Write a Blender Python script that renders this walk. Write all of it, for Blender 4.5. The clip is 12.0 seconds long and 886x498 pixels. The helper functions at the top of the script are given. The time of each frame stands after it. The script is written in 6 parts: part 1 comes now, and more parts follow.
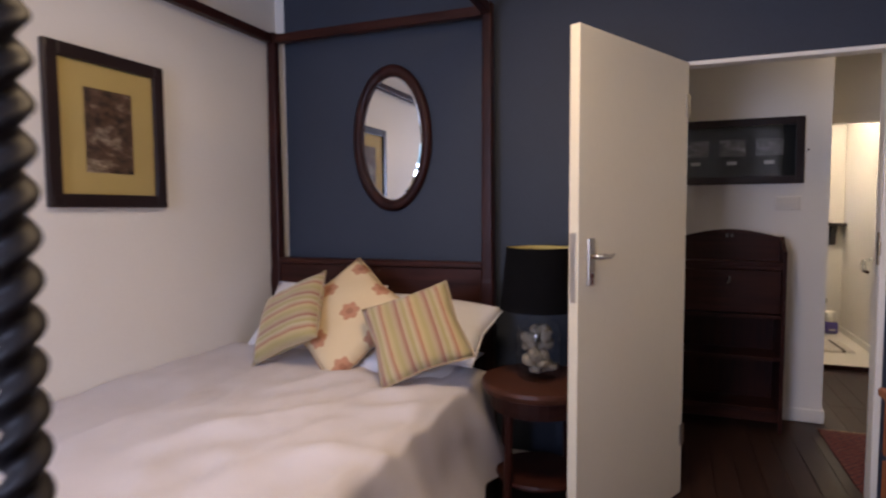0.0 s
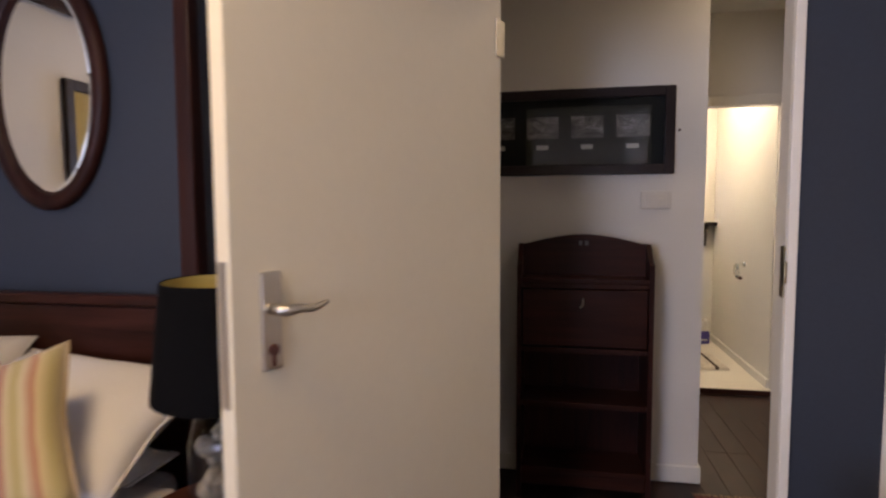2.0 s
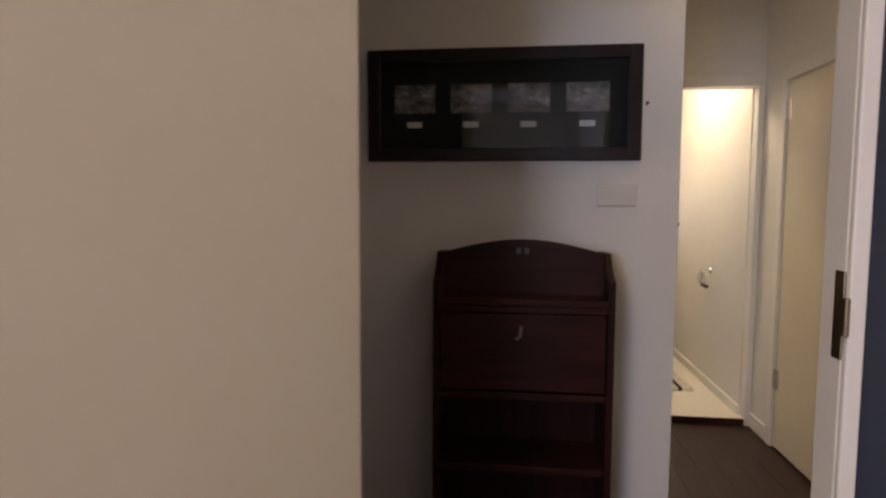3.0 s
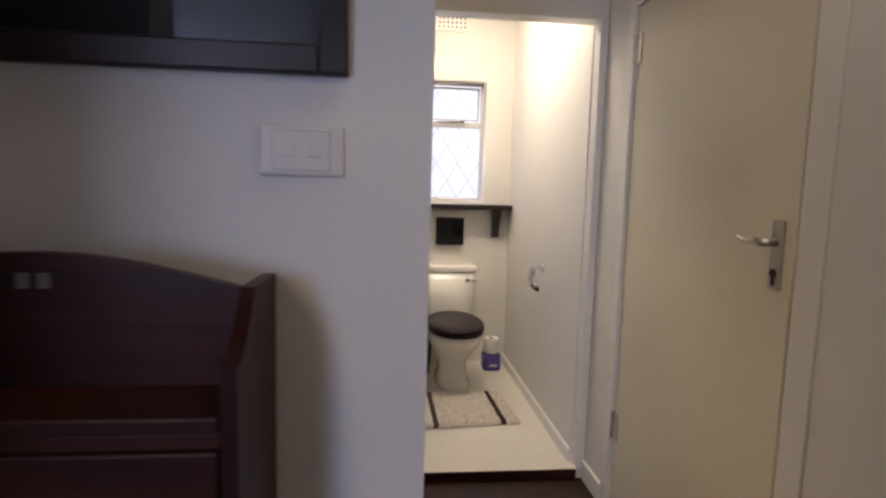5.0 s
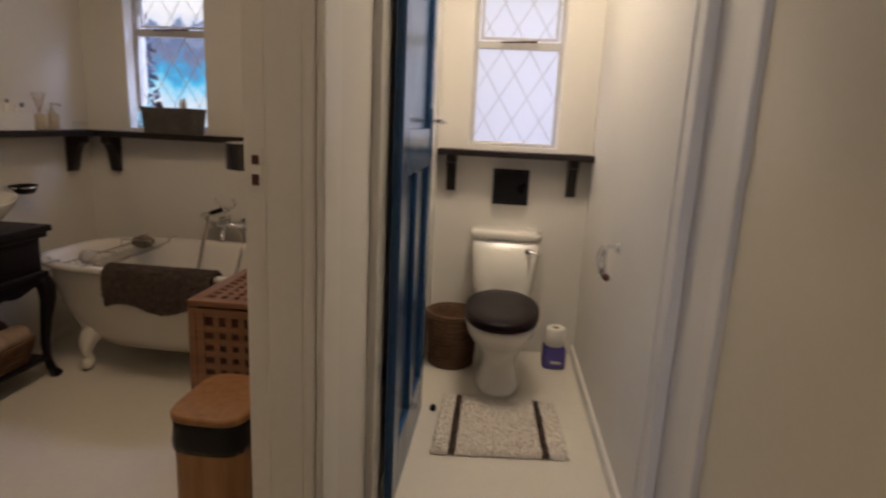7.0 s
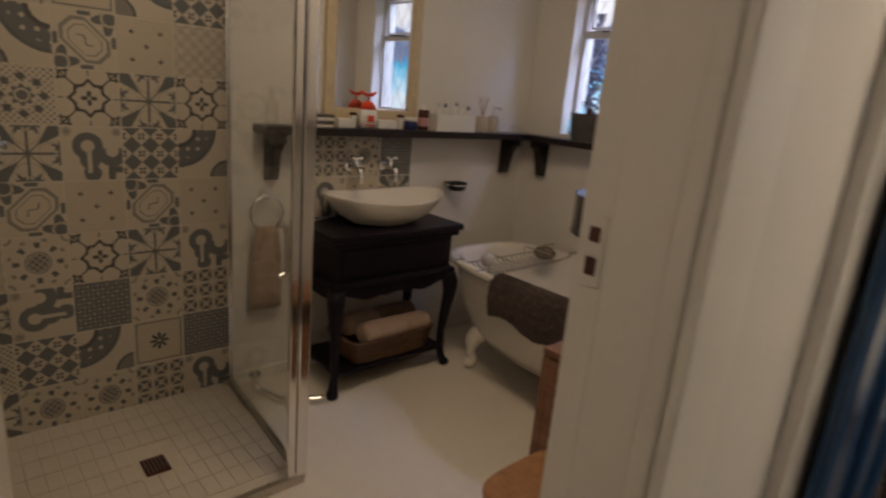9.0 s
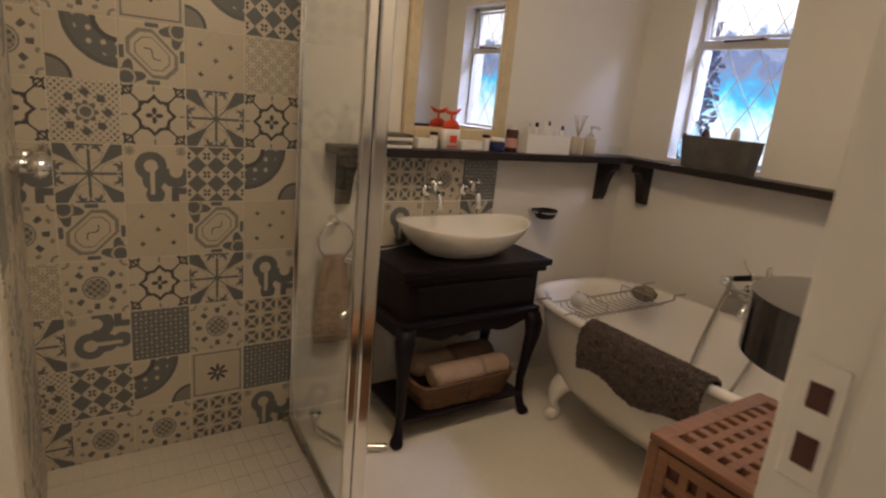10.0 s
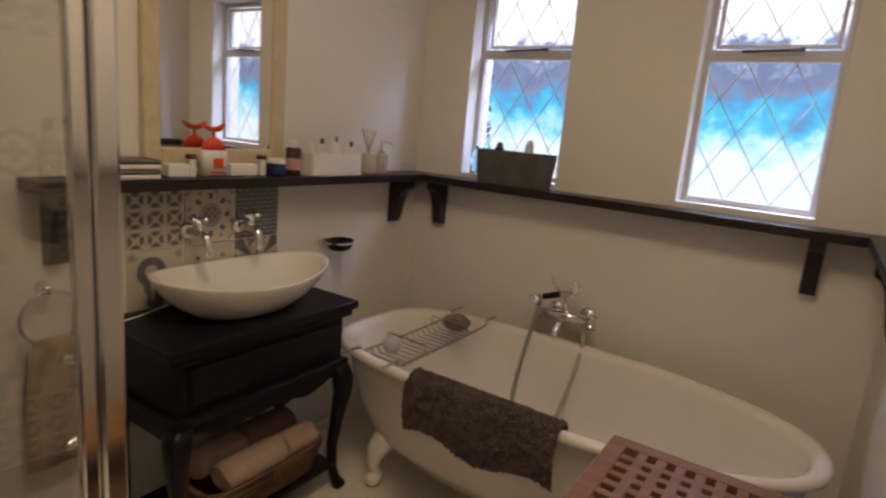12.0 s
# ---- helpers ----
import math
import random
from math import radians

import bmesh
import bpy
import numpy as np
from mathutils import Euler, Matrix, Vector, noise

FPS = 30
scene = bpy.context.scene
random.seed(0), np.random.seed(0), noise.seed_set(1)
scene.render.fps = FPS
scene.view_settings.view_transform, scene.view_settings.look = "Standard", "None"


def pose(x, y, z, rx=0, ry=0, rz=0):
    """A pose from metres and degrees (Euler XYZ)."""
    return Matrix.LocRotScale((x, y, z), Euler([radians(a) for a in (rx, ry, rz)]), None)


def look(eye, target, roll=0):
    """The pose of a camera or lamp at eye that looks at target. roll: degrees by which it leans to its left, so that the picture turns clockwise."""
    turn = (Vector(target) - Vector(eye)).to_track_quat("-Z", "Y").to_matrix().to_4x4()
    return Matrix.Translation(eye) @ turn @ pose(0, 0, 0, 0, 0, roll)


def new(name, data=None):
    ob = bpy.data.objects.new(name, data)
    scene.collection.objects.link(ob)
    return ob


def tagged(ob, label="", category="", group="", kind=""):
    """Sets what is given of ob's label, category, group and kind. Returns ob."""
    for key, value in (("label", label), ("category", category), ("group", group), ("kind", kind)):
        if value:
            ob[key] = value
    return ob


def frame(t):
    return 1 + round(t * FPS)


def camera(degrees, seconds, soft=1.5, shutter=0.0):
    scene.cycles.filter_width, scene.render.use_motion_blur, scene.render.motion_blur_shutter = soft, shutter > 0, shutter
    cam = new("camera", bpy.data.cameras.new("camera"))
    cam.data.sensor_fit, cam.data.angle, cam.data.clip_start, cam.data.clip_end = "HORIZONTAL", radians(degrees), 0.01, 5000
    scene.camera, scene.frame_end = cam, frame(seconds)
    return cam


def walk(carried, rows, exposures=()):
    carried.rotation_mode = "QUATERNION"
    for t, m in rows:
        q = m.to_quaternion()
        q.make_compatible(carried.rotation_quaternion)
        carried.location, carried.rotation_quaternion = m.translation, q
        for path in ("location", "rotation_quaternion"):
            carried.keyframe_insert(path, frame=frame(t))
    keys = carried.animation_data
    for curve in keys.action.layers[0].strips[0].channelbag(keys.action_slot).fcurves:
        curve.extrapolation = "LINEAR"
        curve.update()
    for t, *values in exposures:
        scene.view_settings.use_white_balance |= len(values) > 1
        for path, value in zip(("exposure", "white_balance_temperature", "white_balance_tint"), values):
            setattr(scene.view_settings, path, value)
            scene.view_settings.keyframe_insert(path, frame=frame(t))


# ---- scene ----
cam = camera(75.0, 12.0, 2.3, 0.5)
PATH = [
    (0, (0.152, 0.258, 1.376), (-0.568, 2.119, 1.243), -0.4),
    (0.5, (0.194, 0.522, 1.37), (-0.419, 2.421, 1.233), -0.4),
    (1, (0.247, 0.819, 1.385), (-0.258, 2.749, 1.24), -0.4),
    (1.5, (0.34, 1.159, 1.392), (-0.084, 3.108, 1.242), -0.3),
    (2, (0.393, 1.527, 1.384), (0.013, 3.485, 1.235), -0.3),
    (2.5, (0.429, 1.922, 1.379), (0.112, 3.891, 1.231), -0.3),
    (4.3, (0.809, 3.053, 1.361), (0.886, 5.041, 1.162), 1.8),
    (4.5, (0.88, 3.182, 1.365), (1.017, 5.167, 1.161), 1.7),
    (5, (1.014, 3.468, 1.358), (1.225, 5.444, 1.132), 1.6),
    (5.5, (1.155, 3.751, 1.352), (1.39, 5.722, 1.105), 1.7),
    (6, (1.281, 3.982, 1.329), (1.532, 5.94, 1.008), 1.8),
    (6.5, (1.406, 4.163, 1.338), (1.503, 6.123, 0.951), 2.0),
    (6.7, (1.44, 4.233, 1.332), (1.429, 6.192, 0.928), 2.3),
    (8.3, (1.46, 4.755, 1.381), (0.418, 6.393, 0.898), 4.1),
    (8.5, (1.444, 4.787, 1.39), (0.268, 6.326, 0.894), 4.2),
    (9, (1.334, 4.884, 1.398), (-0.09, 6.189, 0.881), 5.1),
    (9.5, (1.199, 4.989, 1.419), (-0.345, 6.147, 0.897), 5.4),
    (10, (1.096, 5.071, 1.42), (-0.508, 6.154, 0.916), 5.5),
    (10.5, (0.984, 5.177, 1.452), (-0.623, 6.257, 0.951), 5.9),
    (11, (0.884, 5.236, 1.447), (-0.654, 6.422, 0.97), 5.9),
    (11.5, (0.777, 5.283, 1.434), (-0.517, 6.745, 1.0), 5.5),
    (12, (0.694, 5.286, 1.426), (-0.37, 6.931, 1.022), 5.1),
]
walk(cam, [(t, look(eye, target, roll)) for t, eye, target, roll in PATH],
     [(0, -.15, 6500, 20), (1.5, .12, 6600, 19), (2.5, .02, 7100, 19), (4.5, .15, 5900, 19), (5.5, -.3, 6000, 20), (6.5, -.5, 6300, 21), (8.5, -.6, 6000, 21), (9.5, -.25, 6300, 20), (10.5, .2, 6300, 20), (11.5, -.02, 6300, 19), (12, -.15, 6300, 21)])

# ---- world, lights ----
world = bpy.data.worlds.new("world")
scene.world = world
world.use_nodes = True
wn = world.node_tree
sky = wn.nodes.new("ShaderNodeTexSky")
sky.sky_type, sky.sun_disc = "NISHITA", False
sky.sun_elevation, sky.sun_rotation = radians(40), radians(200)
wn.links.new(sky.outputs[0], wn.nodes["Background"].inputs[0])
wn.nodes["Background"].inputs[1].default_value = 0.12
sun = new("sun", bpy.data.lights.new("sun", "SUN"))
sun.data.energy, sun.data.angle, sun.data.color = 1.0, radians(10), (1, .95, .88)
sun.matrix_world = look((3, 12, 10), (0, 5, 0))


def area(name, eye, target, w, h, watts, color):
    l = bpy.data.lights.new(name, "AREA")
    l.shape, l.size, l.size_y, l.energy, l.color = "RECTANGLE", w, h, watts, color
    ob = new(name, l)
    ob.matrix_world = look(eye, target)
    return ob


DAY, WARM = (.58, .69, 1.0), (1.0, .76, .44)
area("bedroom_daylight", (-1.1, -1.33, 1.55), (-.2, 5, 1.2), .9, 1.2, 66, DAY)
area("bedroom_lamp_light", (-.35, 1.55, 2.66), (-.35, 1.55, 0), .5, .5, 31, WARM)
area("passage_lamp_light", (1.55, 4.2, 2.66), (1.55, 4.2, 0), .35, .35, 5.2, (1.0, .84, .62))
area("toilet_lamp_light", (1.55, 6.7, 2.66), (1.55, 6.7, 0), .35, .35, 23, (1.0, .86, .60))
area("bathroom_lamp_light", (.35, 5.85, 2.66), (.35, 5.85, 0), .5, .5, 16.5, (1.0, .78, .48))
area("bath_window_light", (-.52, 8.25, 2.75), (-.52, 6.6, .4), .6, .5, 62, DAY)
area("bath_window_light", (.45, 8.25, 2.75), (.45, 6.6, .4), .6, .5, 62, DAY)
area("toilet_window_light", (1.5, 8.25, 2.75), (1.5, 6.6, .4), .6, .5, 14, (.9, .93, 1))


# ---- materials ----
class X:
    """A node socket with arithmetic."""
    nt = None

    def __init__(self, s):
        self.s = s

    @staticmethod
    def op(kind, *a):
        n = X.nt.nodes.new("ShaderNodeMath")
        n.operation = kind
        for i, v in enumerate(a):
            if isinstance(v, X):
                X.nt.links.new(v.s, n.inputs[i])
            else:
                n.inputs[i].default_value = v
        return X(n.outputs[0])

    def __add__(self, o): return X.op("ADD", self, o)
    def __radd__(self, o): return X.op("ADD", o, self)
    def __sub__(self, o): return X.op("SUBTRACT", self, o)
    def __rsub__(self, o): return X.op("SUBTRACT", o, self)
    def __mul__(self, o): return X.op("MULTIPLY", self, o)
    def __rmul__(self, o): return X.op("MULTIPLY", o, self)
    def __truediv__(self, o): return X.op("DIVIDE", self, o)
    def __lt__(self, o): return X.op("LESS_THAN", self, o)
    def __gt__(self, o): return X.op("GREATER_THAN", self, o)
    def __abs__(self): return X.op("ABSOLUTE", self)


def xmax(*a):
    r = a[0]
    for b in a[1:]:
        r = X.op("MAXIMUM", r, b)
    return r


def xmin(*a):
    r = a[0]
    for b in a[1:]:
        r = X.op("MINIMUM", r, b)
    return r


def xsqrt(a): return X.op("SQRT", a)
def xcos(a): return X.op("COSINE", a)
def xsin(a): return X.op("SINE", a)
def xpp(a, s): return X.op("PINGPONG", a, s)
def xfrac(a): return X.op("FRACT", a)
def xrad(a, b): return xsqrt(a * a + b * b)
def xang(a, b): return X.op("ARCTAN2", b, a)


def blank(name):
    m = bpy.data.materials.new(name)
    m.use_nodes = True
    return m, m.node_tree, m.node_tree.nodes["Principled BSDF"]


def ramp(nt, fac, stops):
    n = nt.nodes.new("ShaderNodeValToRGB")
    while len(n.color_ramp.elements) < len(stops):
        n.color_ramp.elements.new(.5)
    for e, (p, c) in zip(n.color_ramp.elements, stops):
        e.position, e.color = p, (*c, 1)
    nt.links.new(fac, n.inputs[0])
    return n.outputs[0]


def tex(nt, kind="Object", scale=(1, 1, 1)):
    c = nt.nodes.new("ShaderNodeTexCoord")
    mp = nt.nodes.new("ShaderNodeMapping")
    mp.inputs["Scale"].default_value = scale
    nt.links.new(c.outputs[kind], mp.inputs[0])
    return mp.outputs[0]


def noise_tex(nt, vec, scale, detail=4, rough=.55):
    n = nt.nodes.new("ShaderNodeTexNoise")
    n.inputs["Scale"].default_value, n.inputs["Detail"].default_value, n.inputs["Roughness"].default_value = scale, detail, rough
    nt.links.new(vec, n.inputs["Vector"])
    return n.outputs[0]


def bump(nt, p, height, strength, dist=.01):
    b = nt.nodes.new("ShaderNodeBump")
    b.inputs["Strength"].default_value, b.inputs["Distance"].default_value = strength, dist
    nt.links.new(height, b.inputs["Height"])
    nt.links.new(b.outputs[0], p.inputs["Normal"])


def mat(name, col, rough=.6, metal=0, vary=.12, scale=6, grain=60, relief=.15, stretch=(1, 1, 1), coat=0, spec=.4):
    """Plain stuff: a base colour with slow blotches, fine grain and relief."""
    m, nt, p = blank(name)
    v = tex(nt, "Object", stretch)
    a, b = noise_tex(nt, v, scale, 5), noise_tex(nt, v, grain, 3)
    X.nt = nt
    f = X(a) * .65 + X(b) * .35
    lo, hi = [c * (1 - vary) for c in col], [min(1, c * (1 + vary)) for c in col]
    nt.links.new(ramp(nt, f.s, [(.3, lo), (.7, hi)]), p.inputs["Base Color"])
    p.inputs["Metallic"].default_value = metal
    p.inputs["Specular IOR Level"].default_value = spec
    r = X(a) * .18 + (rough - .09)
    nt.links.new(r.s, p.inputs["Roughness"])
    p.inputs["Coat Weight"].default_value = coat
    bump(nt, p, (X(a) * .4 + X(b) * .6).s, relief, .004)
    return m


def wood(name, dark, light, rough=.4, axis=2, scale=1.0, spec=.3):
    """Grain runs along the axis."""
    m, nt, p = blank(name)
    st = [14 * scale] * 3
    st[axis] = 1.1 * scale
    v = tex(nt, "Object", st)
    a = noise_tex(nt, v, 2.2, 6, .6)
    b = noise_tex(nt, tex(nt), 3, 3)
    X.nt = nt
    f = X(a) * .75 + X(b) * .25
    nt.links.new(ramp(nt, f.s, [(.32, dark), (.52, [(d + l) / 2 for d, l in zip(dark, light)]), (.7, light)]), p.inputs["Base Color"])
    nt.links.new((X(a) * .2 + (rough - .1)).s, p.inputs["Roughness"])
    p.inputs["Specular IOR Level"].default_value = spec
    bump(nt, p, a, .12, .003)
    return m


def glass_mat(name, rough=0.0, tint=(1, 1, 1)):
    m, nt, p = blank(name)
    p.inputs["Base Color"].default_value = (*tint, 1)
    p.inputs["Transmission Weight"].default_value, p.inputs["Roughness"].default_value = 1, rough
    p.inputs["IOR"].default_value = 1.45
    return m


def pane_mat(name, gloss=.035):
    """A thin clear pane: sees straight through, with a faint gloss."""
    m, nt, p = blank(name)
    nt.nodes.remove(p)
    t, g, mix = nt.nodes.new("ShaderNodeBsdfTransparent"), nt.nodes.new("ShaderNodeBsdfGlossy"), nt.nodes.new("ShaderNodeMixShader")
    lw = nt.nodes.new("ShaderNodeLayerWeight")
    lw.inputs[0].default_value = .5
    X.nt = nt
    q = X(lw.outputs["Facing"])
    fac = q * q * q * q * .55 + gloss
    g.inputs["Roughness"].default_value = .01
    t.inputs[0].default_value = (.96, .97, .96, 1)
    nt.links.new(fac.s, mix.inputs[0])
    nt.links.new(t.outputs[0], mix.inputs[1])
    nt.links.new(g.outputs[0], mix.inputs[2])
    nt.links.new(mix.outputs[0], nt.nodes["Material Output"].inputs[0])
    return m


M_WALL = mat("wall_paint", (.76, .73, .68), .72, vary=.035, scale=1.6, grain=90, relief=.2)
M_CEIL = mat("ceiling_paint", (.74, .73, .70), .8, vary=.03)
M_BLUE = mat("blue_wall_paint", (.028, .036, .055), .62, vary=.12, scale=2, grain=90, relief=.2)
M_TRIM = mat("white_gloss_paint", (.78, .75, .69), .38, vary=.04, scale=3, relief=.08)
M_DOOR = mat("cream_door_paint", (.74, .675, .53), .42, vary=.03, scale=2, grain=40, relief=.08)
M_BLUEDOOR = mat("blue_door_paint", (.034, .085, .19), .22, vary=.2, scale=5, relief=.1)
M_FLOORB = mat("white_floor_paint", (.72, .67, .58), .34, vary=.05, scale=2, grain=30, relief=.12)
M_PLANK = wood("dark_floor_wood", (.014, .007, .006), (.052, .024, .017), .42, 1, .6, .25)
M_MAHOG = wood("mahogany", (.014, .004, .004), (.048, .014, .010), .4, 2, 1.0, .18)
M_MAHOGX = wood("mahogany_cross", (.016, .005, .004), (.058, .017, .011), .4, 0, 1.0, .18)
M_TABLE = wood("red_brown_wood", (.034, .012, .008), (.095, .034, .019), .35, 0, 1.0, .2)
M_DRESSER = wood("orange_brown_wood", (.17, .055, .022), (.36, .14, .055), .3, 1)
M_POST = mat("black_turned_wood", (.011, .009, .010), .55, vary=.3, spec=.25)
M_EBONY = mat("black_stained_wood", (.008, .006, .010), .42, vary=.35, scale=8, stretch=(4, 4, 1), spec=.22)
M_LACQ = mat("black_lacquer", (.012, .010, .016), .14, vary=.2, scale=5, spec=.8, coat=.5)
M_SHELF = mat("dark_shelf_wood", (.016, .011, .011), .36, vary=.4, scale=7, stretch=(1, 4, 4))
M_OAK = wood("honey_wood", (.22, .105, .045), (.40, .21, .095), .42, 2)
M_HAMPER = wood("acacia_wood", (.15, .070, .038), (.31, .155, .085), .4, 0)
M_CHROME = mat("chrome", (.82, .82, .82), .13, 1, vary=.03, relief=.02)
M_STEEL = mat("brushed_nickel", (.52, .49, .44), .3, 1, vary=.08, relief=.05)
M_WIRE = mat("dull_wire", (.38, .35, .30), .35, 1, vary=.1)
M_PORC = mat("porcelain", (.80, .77, .70), .2, vary=.02, relief=.02, coat=.15)
M_BATH = mat("bath_enamel", (.77, .73, .66), .14, vary=.02, relief=.02, coat=.4)
M_SEAT = mat("dark_seat_wood", (.014, .007, .009), .38, vary=.3, spec=.18)
M_SHEET = mat("white_bed_linen", (.60, .565, .585), .85, vary=.05, scale=7, grain=220, relief=.7)
M_PILLOW = mat("white_pillow_linen", (.76, .74, .76), .85, vary=.04, scale=5, grain=300, relief=.3)
M_BLACK = mat("black_plastic", (.008, .008, .009), .3, vary=.2, spec=.25)
M_SHADE = mat("black_lampshade", (.004, .004, .005), .9, vary=.2, grain=200, spec=.05)
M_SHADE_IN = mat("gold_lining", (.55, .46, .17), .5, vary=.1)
M_WICKER = mat("wicker", (.14, .075, .042), .7, vary=.45, scale=25, grain=120, relief=.9)
M_TOWEL = mat("beige_towel", (.40, .29, .22), .95, vary=.12, scale=20, grain=350, relief=.9)
M_TOWEL2 = mat("brown_towel", (.20, .13, .10), .95, vary=.15, scale=20, grain=350, relief=.9)
M_SHAG = mat("dark_shag", (.125, .095, .082), .95, vary=.5, scale=40, grain=200, relief=1)
M_MAT = mat("cream_shag", (.76, .70, .62), .95, vary=.15, scale=40, grain=200, relief=1)
M_MATS = mat("brown_stripe_shag", (.10, .065, .05), .95, vary=.3, scale=40, grain=200, relief=1)
M_WHITEP = mat("white_plastic", (.78, .77, .74), .35, vary=.02)
M_ORANGE = mat("red_plastic", (.72, .07, .025), .3, vary=.04)
M_NAVY = mat("navy_plastic", (.02, .03, .12), .3, vary=.08)
M_PURPLE = mat("purple_film", (.075, .06, .26), .3, vary=.1)
M_PINK = mat("pink_label", (.55, .30, .30), .5, vary=.05)
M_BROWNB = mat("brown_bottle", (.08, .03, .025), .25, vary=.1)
M_BEIGEB = mat("beige_ceramic", (.50, .43, .33), .4, vary=.08)
M_REED = mat("reed", (.45, .30, .17), .7, vary=.2)
M_TIN = mat("weathered_zinc", (.14, .13, .12), .55, .5, vary=.3, scale=14)
M_GOLD = mat("cream_gilt_frame", (.60, .50, .33), .45, vary=.12, scale=20, relief=.3)
M_MATBOARD = mat("yellow_mat_board", (.62, .46, .18), .8, vary=.04)
M_FRAME = mat("dark_picture_frame", (.018, .009, .009), .4, vary=.3)
M_BOARD = mat("black_mat_board", (.012, .012, .011), .7, vary=.1)
M_LABEL = mat("white_paper", (.62, .60, .56), .8, vary=.04)
M_STONE = mat("pale_shells", (.25, .205, .155), .55, vary=.5, scale=30)
M_GROUT = mat("grout", (.62, .57, .48), .85, vary=.1)
M_STILE = mat("white_floor_tile", (.62, .57, .49), .35, vary=.06, scale=5)
M_PAPER = mat("toilet_paper", (.80, .77, .72), .95, vary=.03, grain=200)
M_SOAP = mat("soap", (.50, .47, .42), .5)
M_SPONGE = mat("sponge", (.20, .17, .13), .95, vary=.5, scale=30, relief=1)
M_STEELWIN = mat("window_paint", (.56, .54, .51), .45, vary=.05)
M_BRASS = mat("aged_brass", (.34, .27, .16), .35, 1, vary=.15)
M_PANE = pane_mat("clear_pane")
M_JAR = pane_mat("jar_glass")
M_BOTTLE = glass_mat("blue_bottle_glass", .02, (.55, .85, .95))
M_MIRROR = mat("mirror", (.88, .88, .86), .02, 1, vary=0, relief=0)
for n in list(M_MIRROR.node_tree.nodes):
    if n.type in ("BUMP", "MATH"):
        M_MIRROR.node_tree.nodes.remove(n)
M_MIRROR.node_tree.nodes["Principled BSDF"].inputs["Roughness"].default_value = .01

# frosted pane of the toilet window, lit from behind by a glowing backdrop
M_FROST, nt, p = blank("frosted_pane")
v = tex(nt)
n = noise_tex(nt, v, 55, 3)
p.inputs["Base Color"].default_value = (.9, .9, .92, 1)
p.inputs["Roughness"].default_value, p.inputs["Transmission Weight"].default_value = .5, 1
bump(nt, p, n, .5, .004)


def photo_mat(name, lo, mid, hi, scale):
    m, nt, p = blank(name)
    v = tex(nt, "Object", (1, 1, 1.6))
    a, b = noise_tex(nt, v, scale, 7, .65), noise_tex(nt, v, scale * 4, 4)
    X.nt = nt
    nt.links.new(ramp(nt, (X(a) * .7 + X(b) * .3).s, [(.38, lo), (.52, mid), (.66, hi)]), p.inputs["Base Color"])
    p.inputs["Roughness"].default_value = .6
    return m


M_PHOTO = photo_mat("sepia_flower_print", (.035, .018, .012), (.13, .07, .045), (.45, .36, .27), 6)
M_PHOTO2 = photo_mat("grey_photograph", (.05, .045, .045), (.19, .17, .17), (.42, .40, .40), 14)
M_SWITCH = mat("aged_switch_plastic", (.70, .66, .60), .4, vary=.03)

# rug with a woven red pattern
M_RUG, nt, p = blank("woven_rug")
v = tex(nt)
X.nt = nt
sx = nt.nodes.new("ShaderNodeSeparateXYZ")
nt.links.new(v, sx.inputs[0])
u, w = X(sx.outputs[0]), X(sx.outputs[1])
d = xpp(u * 9, .5) + xpp(w * 9, .5)
k = xpp(d * 3, .5) + X(noise_tex(nt, v, 30)) * .35
nt.links.new(ramp(nt, k.s, [(.2, (.02, .015, .03)), (.4, (.17, .03, .025)), (.6, (.13, .03, .03)), (.75, (.30, .19, .12))]), p.inputs["Base Color"])
p.inputs["Roughness"].default_value = .95
bump(nt, p, noise_tex(nt, v, 220), .8, .004)


def stripe_mat(name):
    m, nt, p = blank(name)
    X.nt = nt
    c = nt.nodes.new("ShaderNodeTexCoord")
    s = nt.nodes.new("ShaderNodeSeparateXYZ")
    nt.links.new(c.outputs["UV"], s.inputs[0])
    u = X(s.outputs[0]) + X(noise_tex(nt, c.outputs["UV"], 9)) * .012
    k = xfrac(u * 3.0)
    nt.links.new(ramp(nt, k.s, [(0, (0.420, 0.323, 0.185)), (.16, (0.286, 0.109, 0.076)), (.22, (0.454, 0.361, 0.218)), (.36, (0.336, 0.277, 0.101)), (.46, (0.479, 0.395, 0.244)),
                                (.62, (0.353, 0.143, 0.076)), (.68, (0.487, 0.370, 0.185)), (.86, (0.370, 0.302, 0.118)), (1, (0.420, 0.323, 0.185))]), p.inputs["Base Color"])
    p.inputs["Roughness"].default_value = .9
    p.inputs["Sheen Weight"].default_value = .3
    bump(nt, p, noise_tex(nt, c.outputs["UV"], 160), .6, .003)
    return m


M_STRIPE = stripe_mat("striped_cushion_cloth")
M_FLORAL, nt, p = blank("floral_cushion_cloth")
X.nt = nt
c = nt.nodes.new("ShaderNodeTexCoord")
s = nt.nodes.new("ShaderNodeSeparateXYZ")
nt.links.new(c.outputs["UV"], s.inputs[0])
u, w = xfrac(X(s.outputs[0]) * 2.6) - .5, xfrac(X(s.outputs[1]) * 2.6 + .1) - .5
r = xrad(u, w)
petal = r < (xcos(xang(u, w) * 6) * .03 + .23)
fac = petal * .6 + (r < .09) * .3 + X(noise_tex(nt, c.outputs["UV"], 12)) * .12
nt.links.new(ramp(nt, fac.s, [(.05, (.66, .52, .32)), (.3, (.60, .46, .26)), (.62, (.50, .24, .14)), (.95, (.36, .16, .09))]), p.inputs["Base Color"])
